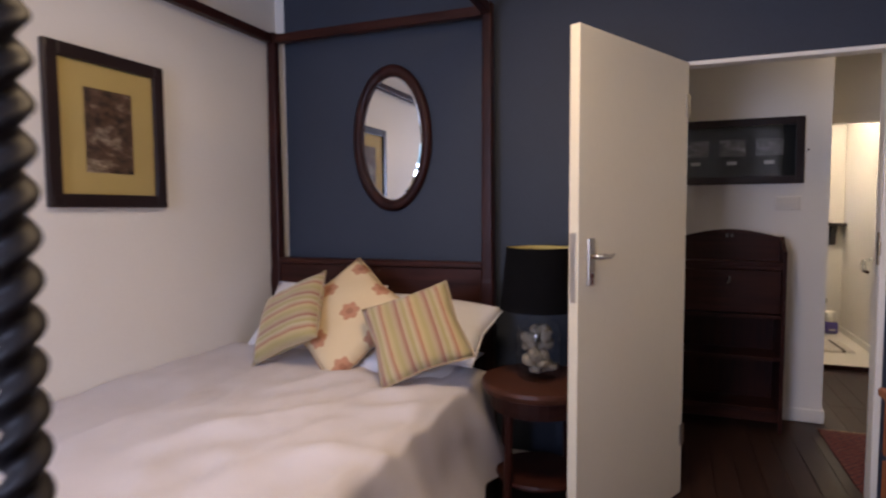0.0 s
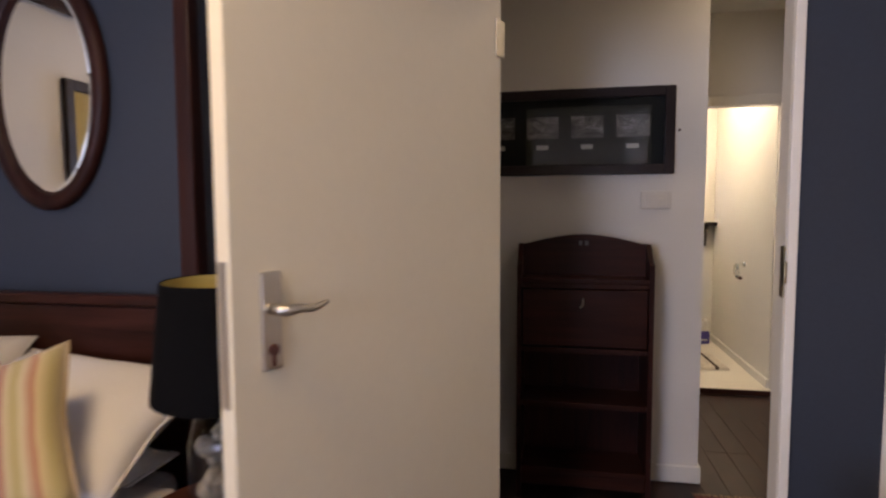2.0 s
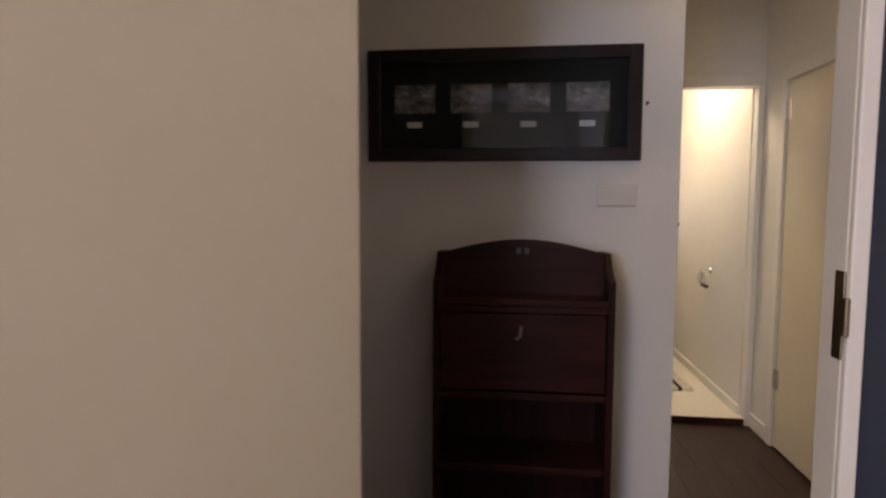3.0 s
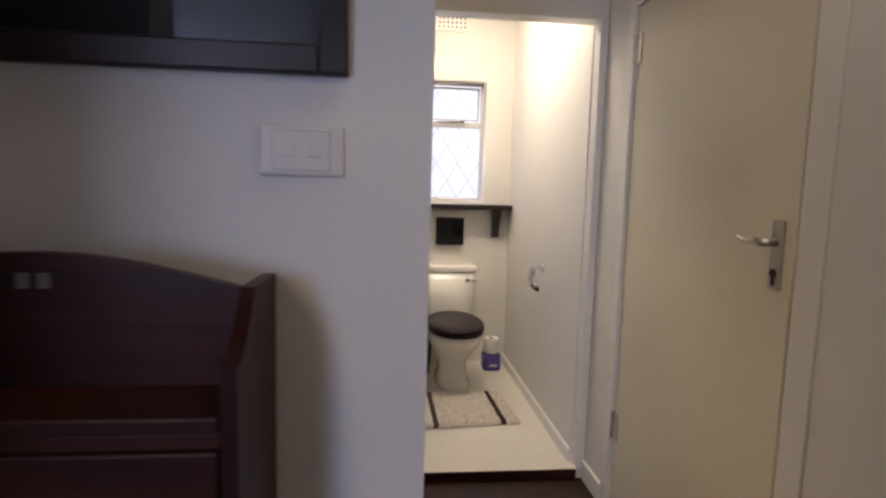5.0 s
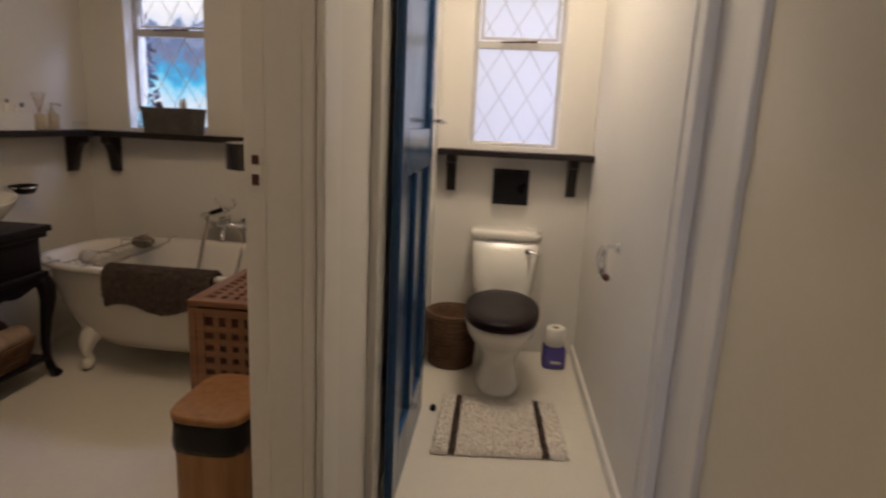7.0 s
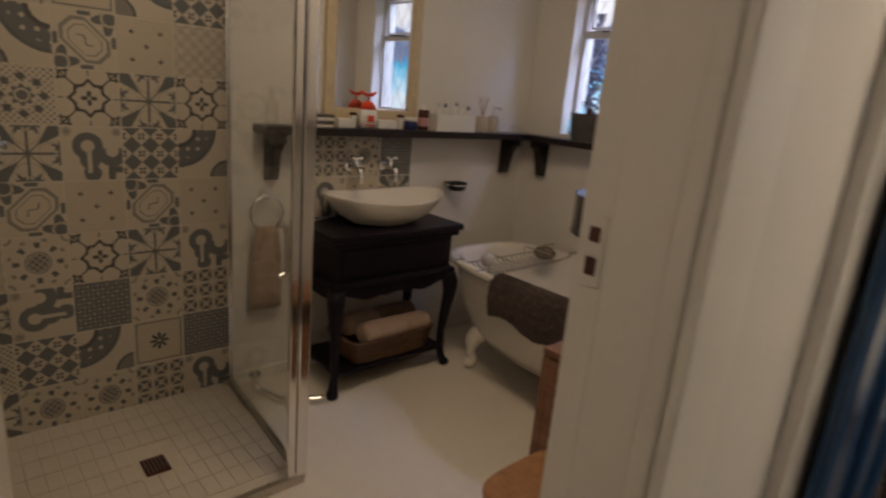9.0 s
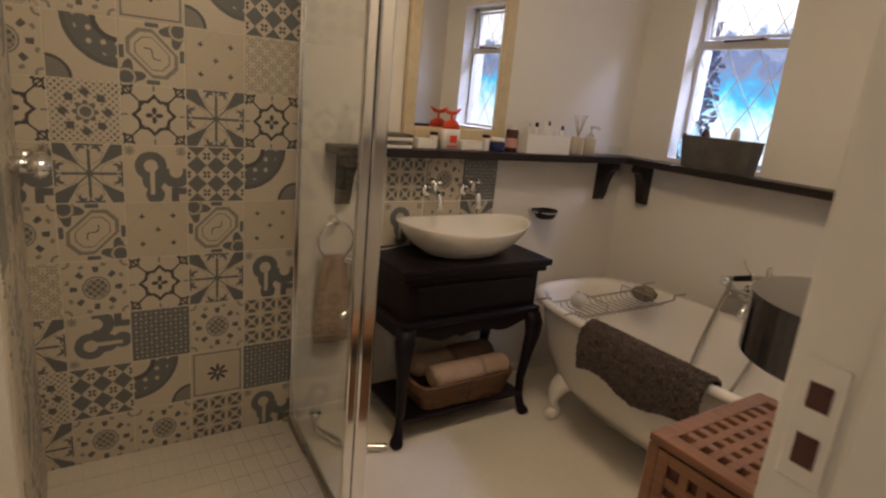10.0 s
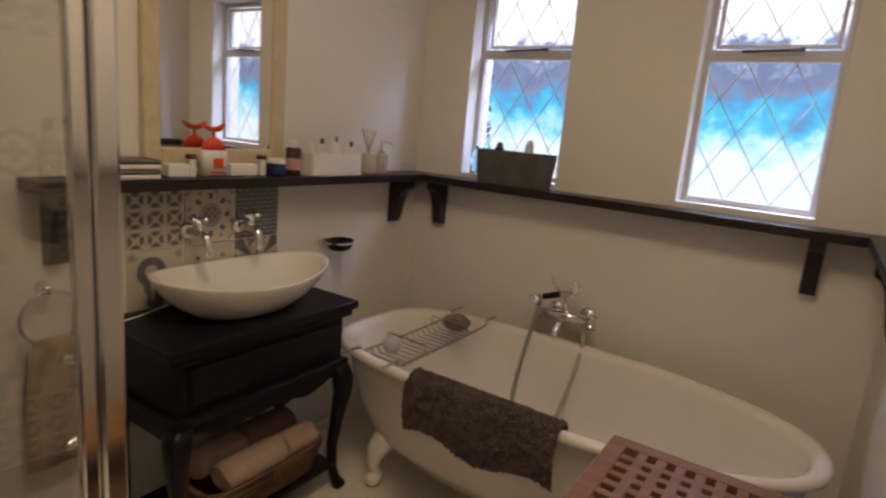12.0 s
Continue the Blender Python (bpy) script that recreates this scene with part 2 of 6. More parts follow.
p.inputs["Roughness"].default_value = .9
bump(nt, p, noise_tex(nt, c.outputs["UV"], 150), .6, .003)


# patterned wall tiles: each design is drawn from the tile's own two coordinates
CREAM, SAND, SLATE, INK = (.56, .505, .41), (.47, .415, .32), (.150, .160, .165), (.05, .045, .045)


def tile_mat(name, design):
    m, nt, p = blank("tile_" + name)
    X.nt = nt
    c = nt.nodes.new("ShaderNodeTexCoord")
    s = nt.nodes.new("ShaderNodeSeparateXYZ")
    nt.links.new(c.outputs["UV"], s.inputs[0])
    wob = X(noise_tex(nt, c.outputs["UV"], 14)) * .02 - .01
    x, y = X(s.outputs[0]) - .5 + wob, X(s.outputs[1]) - .5 + wob
    v = design(x, y, abs(x), abs(y))
    wear = X(noise_tex(nt, c.outputs["UV"], 30, 5)) * .22 - .11
    k = xmin(xmax(v + wear * .7, 0.0), 1.0)
    nt.links.new(ramp(nt, k.s, [(0, CREAM), (.3, SAND), (.62, SLATE), (1, INK)]), p.inputs["Base Color"])
    p.inputs["Roughness"].default_value = .38
    bump(nt, p, noise_tex(nt, c.outputs["UV"], 25), .08, .003)
    return m


def d_star(x, y, a, b):
    m, M = xmin(a, b), xmax(a, b)
    wedge = (M - m) < (xmax(m - .15, 0.0) * .85 + .016)
    anchor = (m < .21) * (M > .34)
    curl = xmax(xrad(m - .085, M - .36) < .055, (abs(xrad(m - .11, M - .40) - .085) < .018) * (M < .46))
    axis = (m < .022) * (M < .4)
    lobe = abs(xrad(m - .03, M - .33) - .16) < .010
    return xmax(wedge * .68, anchor * (1 - curl) * .68, axis * .7, lobe * .35)


def d_lattice(x, y, a, b):
    zig = xpp(xmin(a, b) * 8, .5) * .05
    star = abs(xmin(xmax(a, b) / .22, (a + b) / .32) - 1.0 + zig) < .11
    x1 = (abs(a - b) < .021) * (xmax(a, b) > .17)
    fl = (xrad(x, y) < (abs(xcos(xang(x, y) * 2)) * .13 + .005)) * (xrad(x, y) > .025)
    curl = (abs(xrad(a - .40, b - .40) - .06) < .017) + (xrad(a - .47, b - .33) < .03) + (xrad(a - .33, b - .47) < .03)
    ax = (xmin(a, b) < .014) * (xmax(a, b) > .40)
    return xmin(xmax(star * .95, x1 * .95, fl * .9, curl * .9, ax * .6), 1.0)


def d_floral(x, y, a, b):
    r, t = xrad(x, y), xang(x, y)
    disc = (r < .17) * (.42 + .3 * (xsin(x * 52) * xsin(y * 52) > .1))
    ring = (abs(r - .20) < .014) * .55
    curls = (abs(r - .34) < .055) * (xcos(t * 8) > .55) * .75
    leaf = (abs(r - .44) < .03) * (xcos(t * 8 + 2.2) > .75) * .5
    cor = (abs(xrad(a - .47, b - .47) - .08) < .02) * .5
    return xmax(disc, ring, curls, leaf, cor)


def d_checker(x, y, a, b):
    u, w = (x + y) * 3, (x - y) * 3
    par = xpp(X.op("FLOOR", u) + X.op("FLOOR", w), 1.0)
    fu, fw = xfrac(u) - .5, xfrac(w) - .5
    fl = (xrad(fu, fw) < (abs(xcos(xang(fu, fw) * 2)) * .3 + .05)) * (xrad(fu, fw) > .09)
    return par * .66 + fl * (1 - par) * .8


def d_weave(x, y, a, b):
    u, w = xpp((x + y) * 6, .5), xpp((x - y) * 6, .5)
    dot = (u + w) < .2
    return .64 - dot * .55 - ((u + w) > .8) * .2


def d_sparse(x, y, a, b):
    pts = [(0, 0), (.25, .25)]
    r = None
    for px, py in pts:
        u, w = a - px, b - py
        f = xrad(u, w) < (abs(xcos(xang(u, w) * 2)) * .045 + .004)
        r = f if r is None else xmax(r, f)
    line = abs(a + b - .5) < .006
    return xmax(r * .9, line * .2) + .12


def d_octagon(x, y, a, b):
    u, w = (x + y) * .707, (x - y) * .707
    o = xmax(abs(u) * .78, abs(w) * 1.2, xmax(a, b) * .86)
    line = (abs(o - .22) < .010) * .5
    band = (abs(o - .31) < .026) * .52
    px, py = abs(x - y) * .5, (x + y) * .5
    q = xrad(px - .40, py)
    leaf = (q < (xcos(xang(px - .40, py) * 5) * .05 + .16)) * .68
    vein = (abs(q - .09) < .014) * .4
    block = (xmax(a, b) > .42) * (xmin(a, b) < .10) * .66
    scroll = (abs(w - xsin(u * 26) * .035) < .012) * (abs(u) < .15) * .75
    return xmax(line, band, leaf - vein, block, scroll)


def d_fan(x, y, a, b):
    r = xrad(x - .5, y - .5)
    band = (r < .78) * (r > .30)
    dots = (xrad(xfrac(x * 5) - .5, xfrac(y * 5) - .5) < .2) * (r < .62) * (r > .36)
    low = xrad(x + .5, y + .5)
    return xmax(band * .64 + (abs(r - .74) < .03) * .1 - dots * .5, (low < .36) * .55 + (abs(low - .33) < .02) * .3, (abs(r - .34) < .04) * .85)


def d_medal(x, y, a, b):
    r, t = xrad(x, y), xang(x, y)
    f1 = (r < (abs(xcos(t * 4)) * .07 + .12)) * .62
    gap = abs(r - .10) < .016
    f2 = (abs(r - .31) < (xcos(t * 8) * .05 + .02)) * .75
    cor = (xrad(a - .43, b - .43) < .13) * .8
    scr = X.op("GREATER_THAN", xsin(x * 60) * xsin(y * 60), .35) * (r > .22)
    return xmax(f1 - gap * .5, f2, cor * scr, scr * .55)


def d_ribbon(x, y, a, b):
    k1, k2, k3 = xrad(x + .08, y - .14), xrad(x + .05, y + .12) , xrad(x - .32, y - .05)
    band = xmax((k1 < .25), (k2 < .17), (abs(k3 - .2) < .09) * (y < .1), xrad(x + .02, y + .36) < .15)
    core = xmax((k1 < .11), (abs(x + .06) < .035) * (y < .1) * (y > -.36))
    box = (x > .18) * (y < -.2) * (abs(xmax(.5 - x, y + .5) - .2) < .06)
    star = xrad(a - .4, b - .4) < (abs(xcos(xang(a - .4, b - .4) * 4)) * .07 + .02)
    return xmax(band * .64 - core * .6, box * .7, star * .5 * (y > .2))


def d_nine(x, y, a, b):
    u, w = xfrac(x * 3 + .5) - .5, xfrac(y * 3 + .5) - .5
    cross = abs(abs(u) - abs(w)) < .09
    inside = xmax(abs(u), abs(w)) < .42
    ring = abs(xrad(u, w) - .3) < .06
    return inside * .55 - cross * inside * .45 + ring * .3


def d_fine(x, y, a, b):
    u, w = xpp((x + y) * 4, .5), xpp((x - y) * 4, .5)
    return (xmin(u, w) < .06) * .42 + ((abs(u - .25) + abs(w - .25)) < .1) * .6


def d_framed(x, y, a, b):
    fr = abs(xmax(a, b) - .44) < .014
    fl = (xrad(x, y) < (abs(xcos(xang(x, y) * 4)) * .17 + .03)) * (xrad(x, y) > .03)
    return xmax(fr * .5, fl * .85) + .1


TILES = {k: tile_mat(n, f) for k, n, f in (("A", "star", d_star), ("B", "lattice", d_lattice), ("C", "checker", d_checker), ("D", "weave", d_weave),
         ("E", "sparse", d_sparse), ("F", "octagon", d_octagon), ("G", "fan", d_fan), ("H", "medallion", d_medal), ("I", "ribbon", d_ribbon),
         ("L", "floral", d_floral), ("J", "nine", d_nine), ("K", "fine", d_fine), ("M", "framed", d_framed))}


# ---- building helpers ----
def part(name, bm, material, parent=None, label="", smooth=False):
    me = bpy.data.meshes.new(name)
    bmesh.ops.recalc_face_normals(bm, faces=bm.faces[:])
    if smooth:
        for f in bm.faces:
            f.smooth = True
    bm.to_mesh(me)
    bm.free()
    for m in (material if isinstance(material, (list, tuple)) else [material]):
        me.materials.append(m)
    ob = new(name, me)
    if parent is not None:
        ob.parent = parent
        if parent.type == "EMPTY":
            ob.matrix_parent_inverse = Matrix.Translation(-Vector(parent.location))
    if label:
        ob["label"] = label
    return ob


def thing(name, loc, label, category, group=""):
    ob = new(name)
    ob.location = loc
    ob.empty_display_size = .05
    return tagged(ob, label, category, group)


def bx(bm, x0, x1, y0, y1, z0, z1, bevel=0.0, m=None):
    r = bmesh.ops.create_cube(bm, size=1)
    vs = r["verts"]
    t = Matrix.Translation(((x0 + x1) / 2, (y0 + y1) / 2, (z0 + z1) / 2)) @ Matrix.Diagonal((x1 - x0, y1 - y0, z1 - z0, 1))
    bmesh.ops.transform(bm, matrix=t, verts=vs)
    if bevel:
        es = list({e for v in vs for e in v.link_edges})
        b = bmesh.ops.bevel(bm, geom=es, offset=bevel, segments=2, affect="EDGES", profile=.5)
        vs = list({v for f in b["faces"] for v in f.verts} | {v for v in vs if v.is_valid})
    if m is not None:
        bmesh.ops.transform(bm, matrix=m, verts=vs)
    return vs


def box(x0, x1, y0, y1, z0, z1, bevel=0.0, m=None):
    bm = bmesh.new()
    bx(bm, x0, x1, y0, y1, z0, z1, bevel, m)
    return bm


def loft(bm, rings, cap0=True, cap1=True, close=True):
    """rings: lists of points, all of one length."""
    vr = [[bm.verts.new(p) for p in r] for r in rings]
    n = len(vr[0])
    for a, b in zip(vr, vr[1:]):
        for i in range(n if close else n - 1):
            j = (i + 1) % n
            bm.faces.new((a[i], a[j], b[j], b[i]))
    if cap0:
        bm.faces.new(vr[0][::-1])
    if cap1:
        bm.faces.new(vr[-1])
    return vr


def oval(cx, cy, z, rx, ry, e=2.0, n=32, e2=None):
    """A superellipse; e2 is the exponent of its half with the greater x."""
    pts = []
    for i in range(n):
        t = 2 * math.pi * i / n
        c, s = math.cos(t), math.sin(t)
        k = (e2 if (e2 and c > 0) else e)
        pts.append((cx + rx * math.copysign(abs(c) ** (2 / k), c), cy + ry * math.copysign(abs(s) ** (2 / k), s), z))
    return pts


def lathe(bm, cx, cy, prof, n=24, cap0=True, cap1=True):
    loft(bm, [oval(cx, cy, z, max(r, .0005), max(r, .0005), 2, n) for r, z in prof], cap0, cap1)


def tube(bm, pts, r, n=8):
    pts = [Vector(p) for p in pts]
    rings, ref = [], None
    for i, p in enumerate(pts):
        d = (pts[min(i + 1, len(pts) - 1)] - pts[max(i - 1, 0)]).normalized()
        if ref is None:
            ref = d.orthogonal().normalized()
        ref = (ref - d * ref.dot(d)).normalized()
        b = d.cross(ref)
        rr = r[i] if isinstance(r, (list, tuple)) else r
        rings.append([p + (ref * math.cos(2 * math.pi * k / n) + b * math.sin(2 * math.pi * k / n)) * rr for k in range(n)])
    loft(bm, rings)


def curve_pts(pts, steps=6):
    """Catmull-Rom through the points."""
    P = [Vector(p) for p in pts]
    P = [P[0] * 2 - P[1]] + P + [P[-1] * 2 - P[-2]]
    out = []
    for a, b, c, d in zip(P, P[1:], P[2:], P[3:]):
        for k in range(steps):
            t = k / steps
            out.append(.5 * (2 * b + (c - a) * t + (2 * a - 5 * b + 4 * c - d) * t * t + (3 * b - a - 3 * c + d) * t ** 3))
    return out + [P[-2]]


def prism(bm, outline, axis, a, b):
    """Extrudes a 2D outline along an axis from a to b."""
    def at(u, v, w):
        return {"x": (w, u, v), "y": (u, w, v), "z": (u, v, w)}[axis]
    loft(bm, [[at(u, v, a) for u, v in outline], [at(u, v, b) for u, v in outline]])


# ---- plan ----
H = 2.72                       # ceiling
XA, XR1 = -2.075, 1.36          # bedroom sides
Y0 = -1.35                     # bedroom back wall
YB, YB2 = 3.23, 3.29           # blue wall
YN, YN2 = 4.50, 4.62           # short wall with the pictures
XC0, XC, XN = .923, 1.08, 1.10            # wall between bathroom and passage
XR = 1.975                     # passage, far side
YW, YW2 = 5.97, 6.05           # toilet doorway
XW = 1.938                     # toilet, far side
YK = 7.64                      # outer wall, inside face
XL = -1.03                     # vanity wall
F2 = .04                       # bathroom and toilet floor
OPEN_L, OPEN_R, OPEN_T = .19, 1.026, 2.058


def structure(name, bm, material, label=""):
    return tagged(part(name, bm, material), label, kind="structure")


structure("floor_bedroom_base", box(-2.4, 2.3, -1.6, YW + .02, -.12, -.004), M_PLANK, "dark stained timber floor of bedroom and passage")
structure("floor_bathroom", box(XL - .1, XC0 + .08, YN2 - .02, YK + .05, -.1, F2), M_FLOORB, "white painted bathroom floor")
structure("floor_toilet", box(XC - .03, XW + .05, YW, YK + .05, -.1, F2 - .003, .004), M_FLOORB, "white painted toilet floor, one small step up")
structure("ceiling", box(-2.4, 2.3, -1.6, 7.9, H, H + .1), M_CEIL, "plain white ceiling")

# bedroom walls
structure("wall_west", box(XA - .12, XA, Y0 - .12, YB2, 0, H), M_WALL, "white painted plaster wall beside the bed")
structure("wall_bedroom_east", box(XR1, XR1 + .12, Y0 - .12, YB, 0, H), M_WALL, "white painted bedroom wall")
bm = bmesh.new()
bx(bm, XA - .12, -1.85, Y0 - .12, Y0, 0, H)
bx(bm, -.4, XR1 + .12, Y0 - .12, Y0, 0, H)
bx(bm, -1.85, -.4, Y0 - .12, Y0, 0, .9)
bx(bm, -1.85, -.4, Y0 - .12, Y0, 2.2, H)
structure("wall_south", bm, M_WALL, "white wall with the bedroom window")
bm = bmesh.new()
bx(bm, -2.012, OPEN_L, YB, YB2, 0, H)
bx(bm, OPEN_R, 1.26, YB, YB2, 0, H)
bx(bm, OPEN_L, OPEN_R, YB, YB2, OPEN_T, H)
structure("wall_blue", bm, M_BLUE, "dark blue painted wall behind the bed")
structure("wall_blue_end", box(XA, -2.012, YB - .003, YB2, 0, H), M_WALL, "white strip at the end of the blue wall")
structure("wall_blue_end", box(1.26, XR + .12, YB - .003, YB2, 0, H), M_WALL, "white strip at the end of the blue wall")

# passage
structure("wall_nib", box(-.75, XN, YN, YN2, 0, H), M_WALL, "white wall with pictures and writing desk")
structure("wall_passage_west", box(-.87, -.75, YB2, YN2, 0, H), M_WALL, "white passage wall")
bm = bmesh.new()
bx(bm, XR, XR + .12, YB2, 4.62, 0, H)
bx(bm, XR, XR + .12, 5.72, YW + .1, 0, H)
bx(bm, XR, XR + .12, 4.62, 5.72, 2.12, H)
structure("wall_passage_east", bm, M_WALL, "cream passage wall with a closed door")
bm = bmesh.new()
bx(bm, XC, XR, YW, YW2, 2.15, H)
bx(bm, XW + .005, XR, YW, YW2, 0, 2.15)
structure("wall_over_toilet_door", bm, M_WALL, "wall over the toilet doorway")
bm = bmesh.new()
bx(bm, XC0, XC, 5.508, YK, 0, H)
bx(bm, XC0, XC, YN2, 5.508, 2.10, H)
structure("wall_bath_toilet", bm, M_WALL, "white wall between bathroom and toilet")
structure("wall_toilet_east", box(XW, XW + .12, YW2, YK, 0, H), M_WALL, "cream toilet wall")
structure("wall_vanity", box(XL - .14, XL, YN2, YK, 0, H), M_WALL, "cream wall behind the vanity")
structure("wall_shower", box(XL, -.19, YN2, 4.95, 0, H), M_WALL, "shower side wall")

# outer wall with three windows
WINS = [(-.765, -.285), (.215, .675), (1.25, 1.74)]
WZ0, WZ1 = 1.235, 2.085
bm = bmesh.new()
xs = [XL - .14] + [v for w in WINS for v in w] + [XW + .12]
for i in range(0, len(xs), 2):
    bx(bm, xs[i], xs[i + 1], YK, YK + .2, 0, H)
for a, b in WINS:
    bx(bm, a, b, YK, YK + .2, 0, WZ0)
    bx(bm, a, b, YK, YK + .2, WZ1, H)
structure("wall_north", bm, M_WALL, "cream outer wall with three small steel windows")


def skirting(x0, x1, y0, y1, z=.09):
    structure("baseboard", box(x0, x1, y0, y1, 0, z, .004), M_TRIM, "white painted skirting board")


skirting(-.74, XN + .012, YN - .016, YN - .001, .085)
skirting(XN + .001, XN + .014, YN - .002, YN2 - .002, .085)
skirting(-2.0, OPEN_L - .07, YB - .016, YB - .001)
skirting(XR - .016, XR - .001, YB2, 4.60)
skirting(XR - .016, XR - .001, 5.74, YW - .01)
skirting(XW - .018, XW - .001, YW2 + .001, YK - .002, F2 + .06)
skirting(XL + .001, XL + .015, 5.84, YK - .02, F2 + .05)

# bedroom doorway lining
bm = bmesh.new()
bx(bm, OPEN_R - .022, OPEN_R - .001, YB - .002, YB2 + .006, 0, OPEN_T - .02, .003)
bx(bm, OPEN_R - .022, OPEN_R + .004, YB - .016, YB - .003, 0, OPEN_T + .02, .003)
bx(bm, OPEN_L + .001, OPEN_L + .022, YB - .014, YB2 + .006, 0, OPEN_T - .02, .003)
bx(bm, OPEN_L + .001, OPEN_R - .001, YB - .014, YB2 + .006, OPEN_T - .02, OPEN_T - .001, .003)
structure("trim", bm, M_TRIM, "white painted door lining")
plate = thing("strike_plate", (OPEN_R - .03, YB - .01, 1.2), "worn brass strike plate on the white door lining", "strike plate")
part("plate", box(OPEN_R - .026, OPEN_R - .0225, YB - .006, YB + .02, 1.13, 1.27, .001), M_BRASS, plate)
part("lip", box(OPEN_R - .030, OPEN_R - .0225, YB - .022, YB - .007, 1.17, 1.23, .002), M_BRASS, plate)

# bathroom doorway lining, with the strike in its rebate
bm = bmesh.new()
bx(bm, XC0 - .004, .967, 5.496, 5.508, F2, 2.09, .002)
bx(bm, .968, 1.052, 5.480, 5.508, F2 - .03, 2.09, .006)
bx(bm, 1.053, XC - .001, 5.468, 5.508, F2 - .03, 2.09, .006)
bx(bm, XC + .001, XC + .018, 5.468, 5.553, 0, 2.16, .006)
bx(bm, XC + .001, XC + .011, 5.554, 5.618, 0, 2.16, .004)
bx(bm, XC0 - .004, XC + .004, YN2 - .001, YN2 + .014, F2 - .03, 2.09, .003)
bx(bm, XC0 - .004, XC + .004, YN2 + .014, 5.480, 2.076, 2.098, .003)
structure("trim", bm, M_TRIM, "white painted bathroom door lining")
strike = thing("strike_plate", (.945, 5.493, 1.17), "white painted strike plate with two slots in bathroom door frame", "strike plate")
part("plate", box(.930, .960, 5.492, 5.4955, 1.18, 1.272, .001), M_TRIM, strike)
part("slot", box(.938, .953, 5.490, 5.4918, 1.238, 1.257), M_BROWNB, strike)
part("slot", box(.938, .953, 5.490, 5.4918, 1.195, 1.218), M_BROWNB, strike)

# toilet doorway frame
bm = bmesh.new()
bx(bm, XC + .001, XW + .034, YW - .012, YW2 + .01, 2.075, 2.149, .004)
bx(bm, XC + .001, XC + .026, YW - .012, YW2 + .01, 0, 2.074, .003)
bx(bm, XW - .001, XW + .034, YW - .012, YW - .001, F2, 2.074, .003)
structure("trim", bm, M_TRIM, "cream painted toilet door frame")
structure("threshold", box(XC + .027, XW - .002, YW - .012, YW - .001, 0, F2 + .002, .003), M_MAHOGX, "dark wooden edge of the toilet step")

# ---- doors ----
def lever(parent, at, out, along, material, up=.11, down=.11, key=True):
    """Backplate, lever and keyhole on a door face. out: away from the face; along: the way the lever points."""
    o, a, at = Vector(out).normalized(), Vector(along).normalized(), Vector(at)
    rot = Matrix((a, o, Vector((0, 0, 1)))).transposed().to_4x4()
    m = Matrix.Translation(at) @ rot
    h = part("door_handle", box(-.021, .021, .0005, .009, -down, up, .003, m), material, parent, "metal lever handle on a long backplate")
    bm = bmesh.new()
    tube(bm, [m @ Vector(p) for p in ((0, .006, .02), (0, .05, .02))], .010, 10)
    tube(bm, [m @ Vector(p) for p in curve_pts(((-.004, .048, .02), (.028, .052, .022), (.062, .05, .018), (.098, .046, .025)))], [.010, .0105, .0105, .010, .010, .009, .009, .008, .008, .008, .008, .008, .007, .007, .007, .006, .006, .005, .004], 8)
    part("lever", bm, material, h, smooth=True)
    if key:
        bm = bmesh.new()
        tube(bm, [m @ Vector(p) for p in ((0, .008, -.055), (0, .0125, -.055))], .011, 12)
        bx(bm, -.004, .004, .008, .0125, -.085, -.06, 0, m)
        part("keyhole", bm, M_BROWNB, h)
    return h


def slab_door(name, hinge, free, thick, z0, z1, material, label):
    """A flat door from its hinge to its free edge (x, y)."""
    hx, fx = Vector((*hinge, 0)), Vector((*free, 0))
    d = fx - hx
    L = d.length
    d.normalize()
    n = Vector((-d.y, d.x, 0))
    m = Matrix.Translation(hx) @ Matrix((d, n, Vector((0, 0, 1)))).transposed().to_4x4()
    ob = thing(name, (*hinge, z0), label, "door")
    tagged(ob, kind="structure")
    part("leaf", box(0, L, -thick / 2, thick / 2, z0, z1, .003, m), material, ob)
    return ob, m, L


door, dm, DL = slab_door("door_1", (.220, 3.205), (-.168, 2.425), .042, .012, 2.048, M_DOOR, "open cream painted flush bedroom door")
dd = (dm.to_3x3() @ Vector((1, 0, 0)))
dn = (dm.to_3x3() @ Vector((0, 1, 0)))
lever(door, dm @ Vector((DL - .078, .021, 1.180)), dn, -dd, M_STEEL, .088, .092)
part("lock_plate", box(DL, DL + .003, -.012, .012, 1.03, 1.29, .001, dm), M_STEEL, door, "steel lock face on the door edge")
for z in (.25, 1.8):
    part("hinge", box(-.012, .03, .0215, .026, z, z + .1, .001, dm), M_STEEL, door)

# closed door in the passage
cd = thing("door_2", (XR, 5.2, 0), "closed cream painted flush door in the passage", "door")
tagged(cd, kind="structure")
part("leaf", box(XR - .004, XR + .036, 4.715, 5.650, .01, 2.04, .003), M_DOOR, cd)
lever(cd, (XR - .004, 4.766, 1.218), (-1, 0, 0), (0, 1, 0), M_STEEL, .075, .095)
for z in (.34, 1.83):
    bm = bmesh.new()
    tube(bm, [(XR - .010, 5.655, z), (XR - .010, 5.655, z + .11)], .007, 8)
    bx(bm, XR - .008, XR - .004, 5.61, 5.655, z, z + .11)
    part("hinge", bm, M_STEEL, cd)
bm = bmesh.new()
bx(bm, XR - .007, XR + .05, 4.622, 4.702, 0, 2.118, .003)
bx(bm, XR - .018, XR + .05, 5.656, 5.718, 0, 2.118, .004)
bx(bm, XR - .018, XR + .05, 4.70, 5.656, 2.044, 2.118, .004)
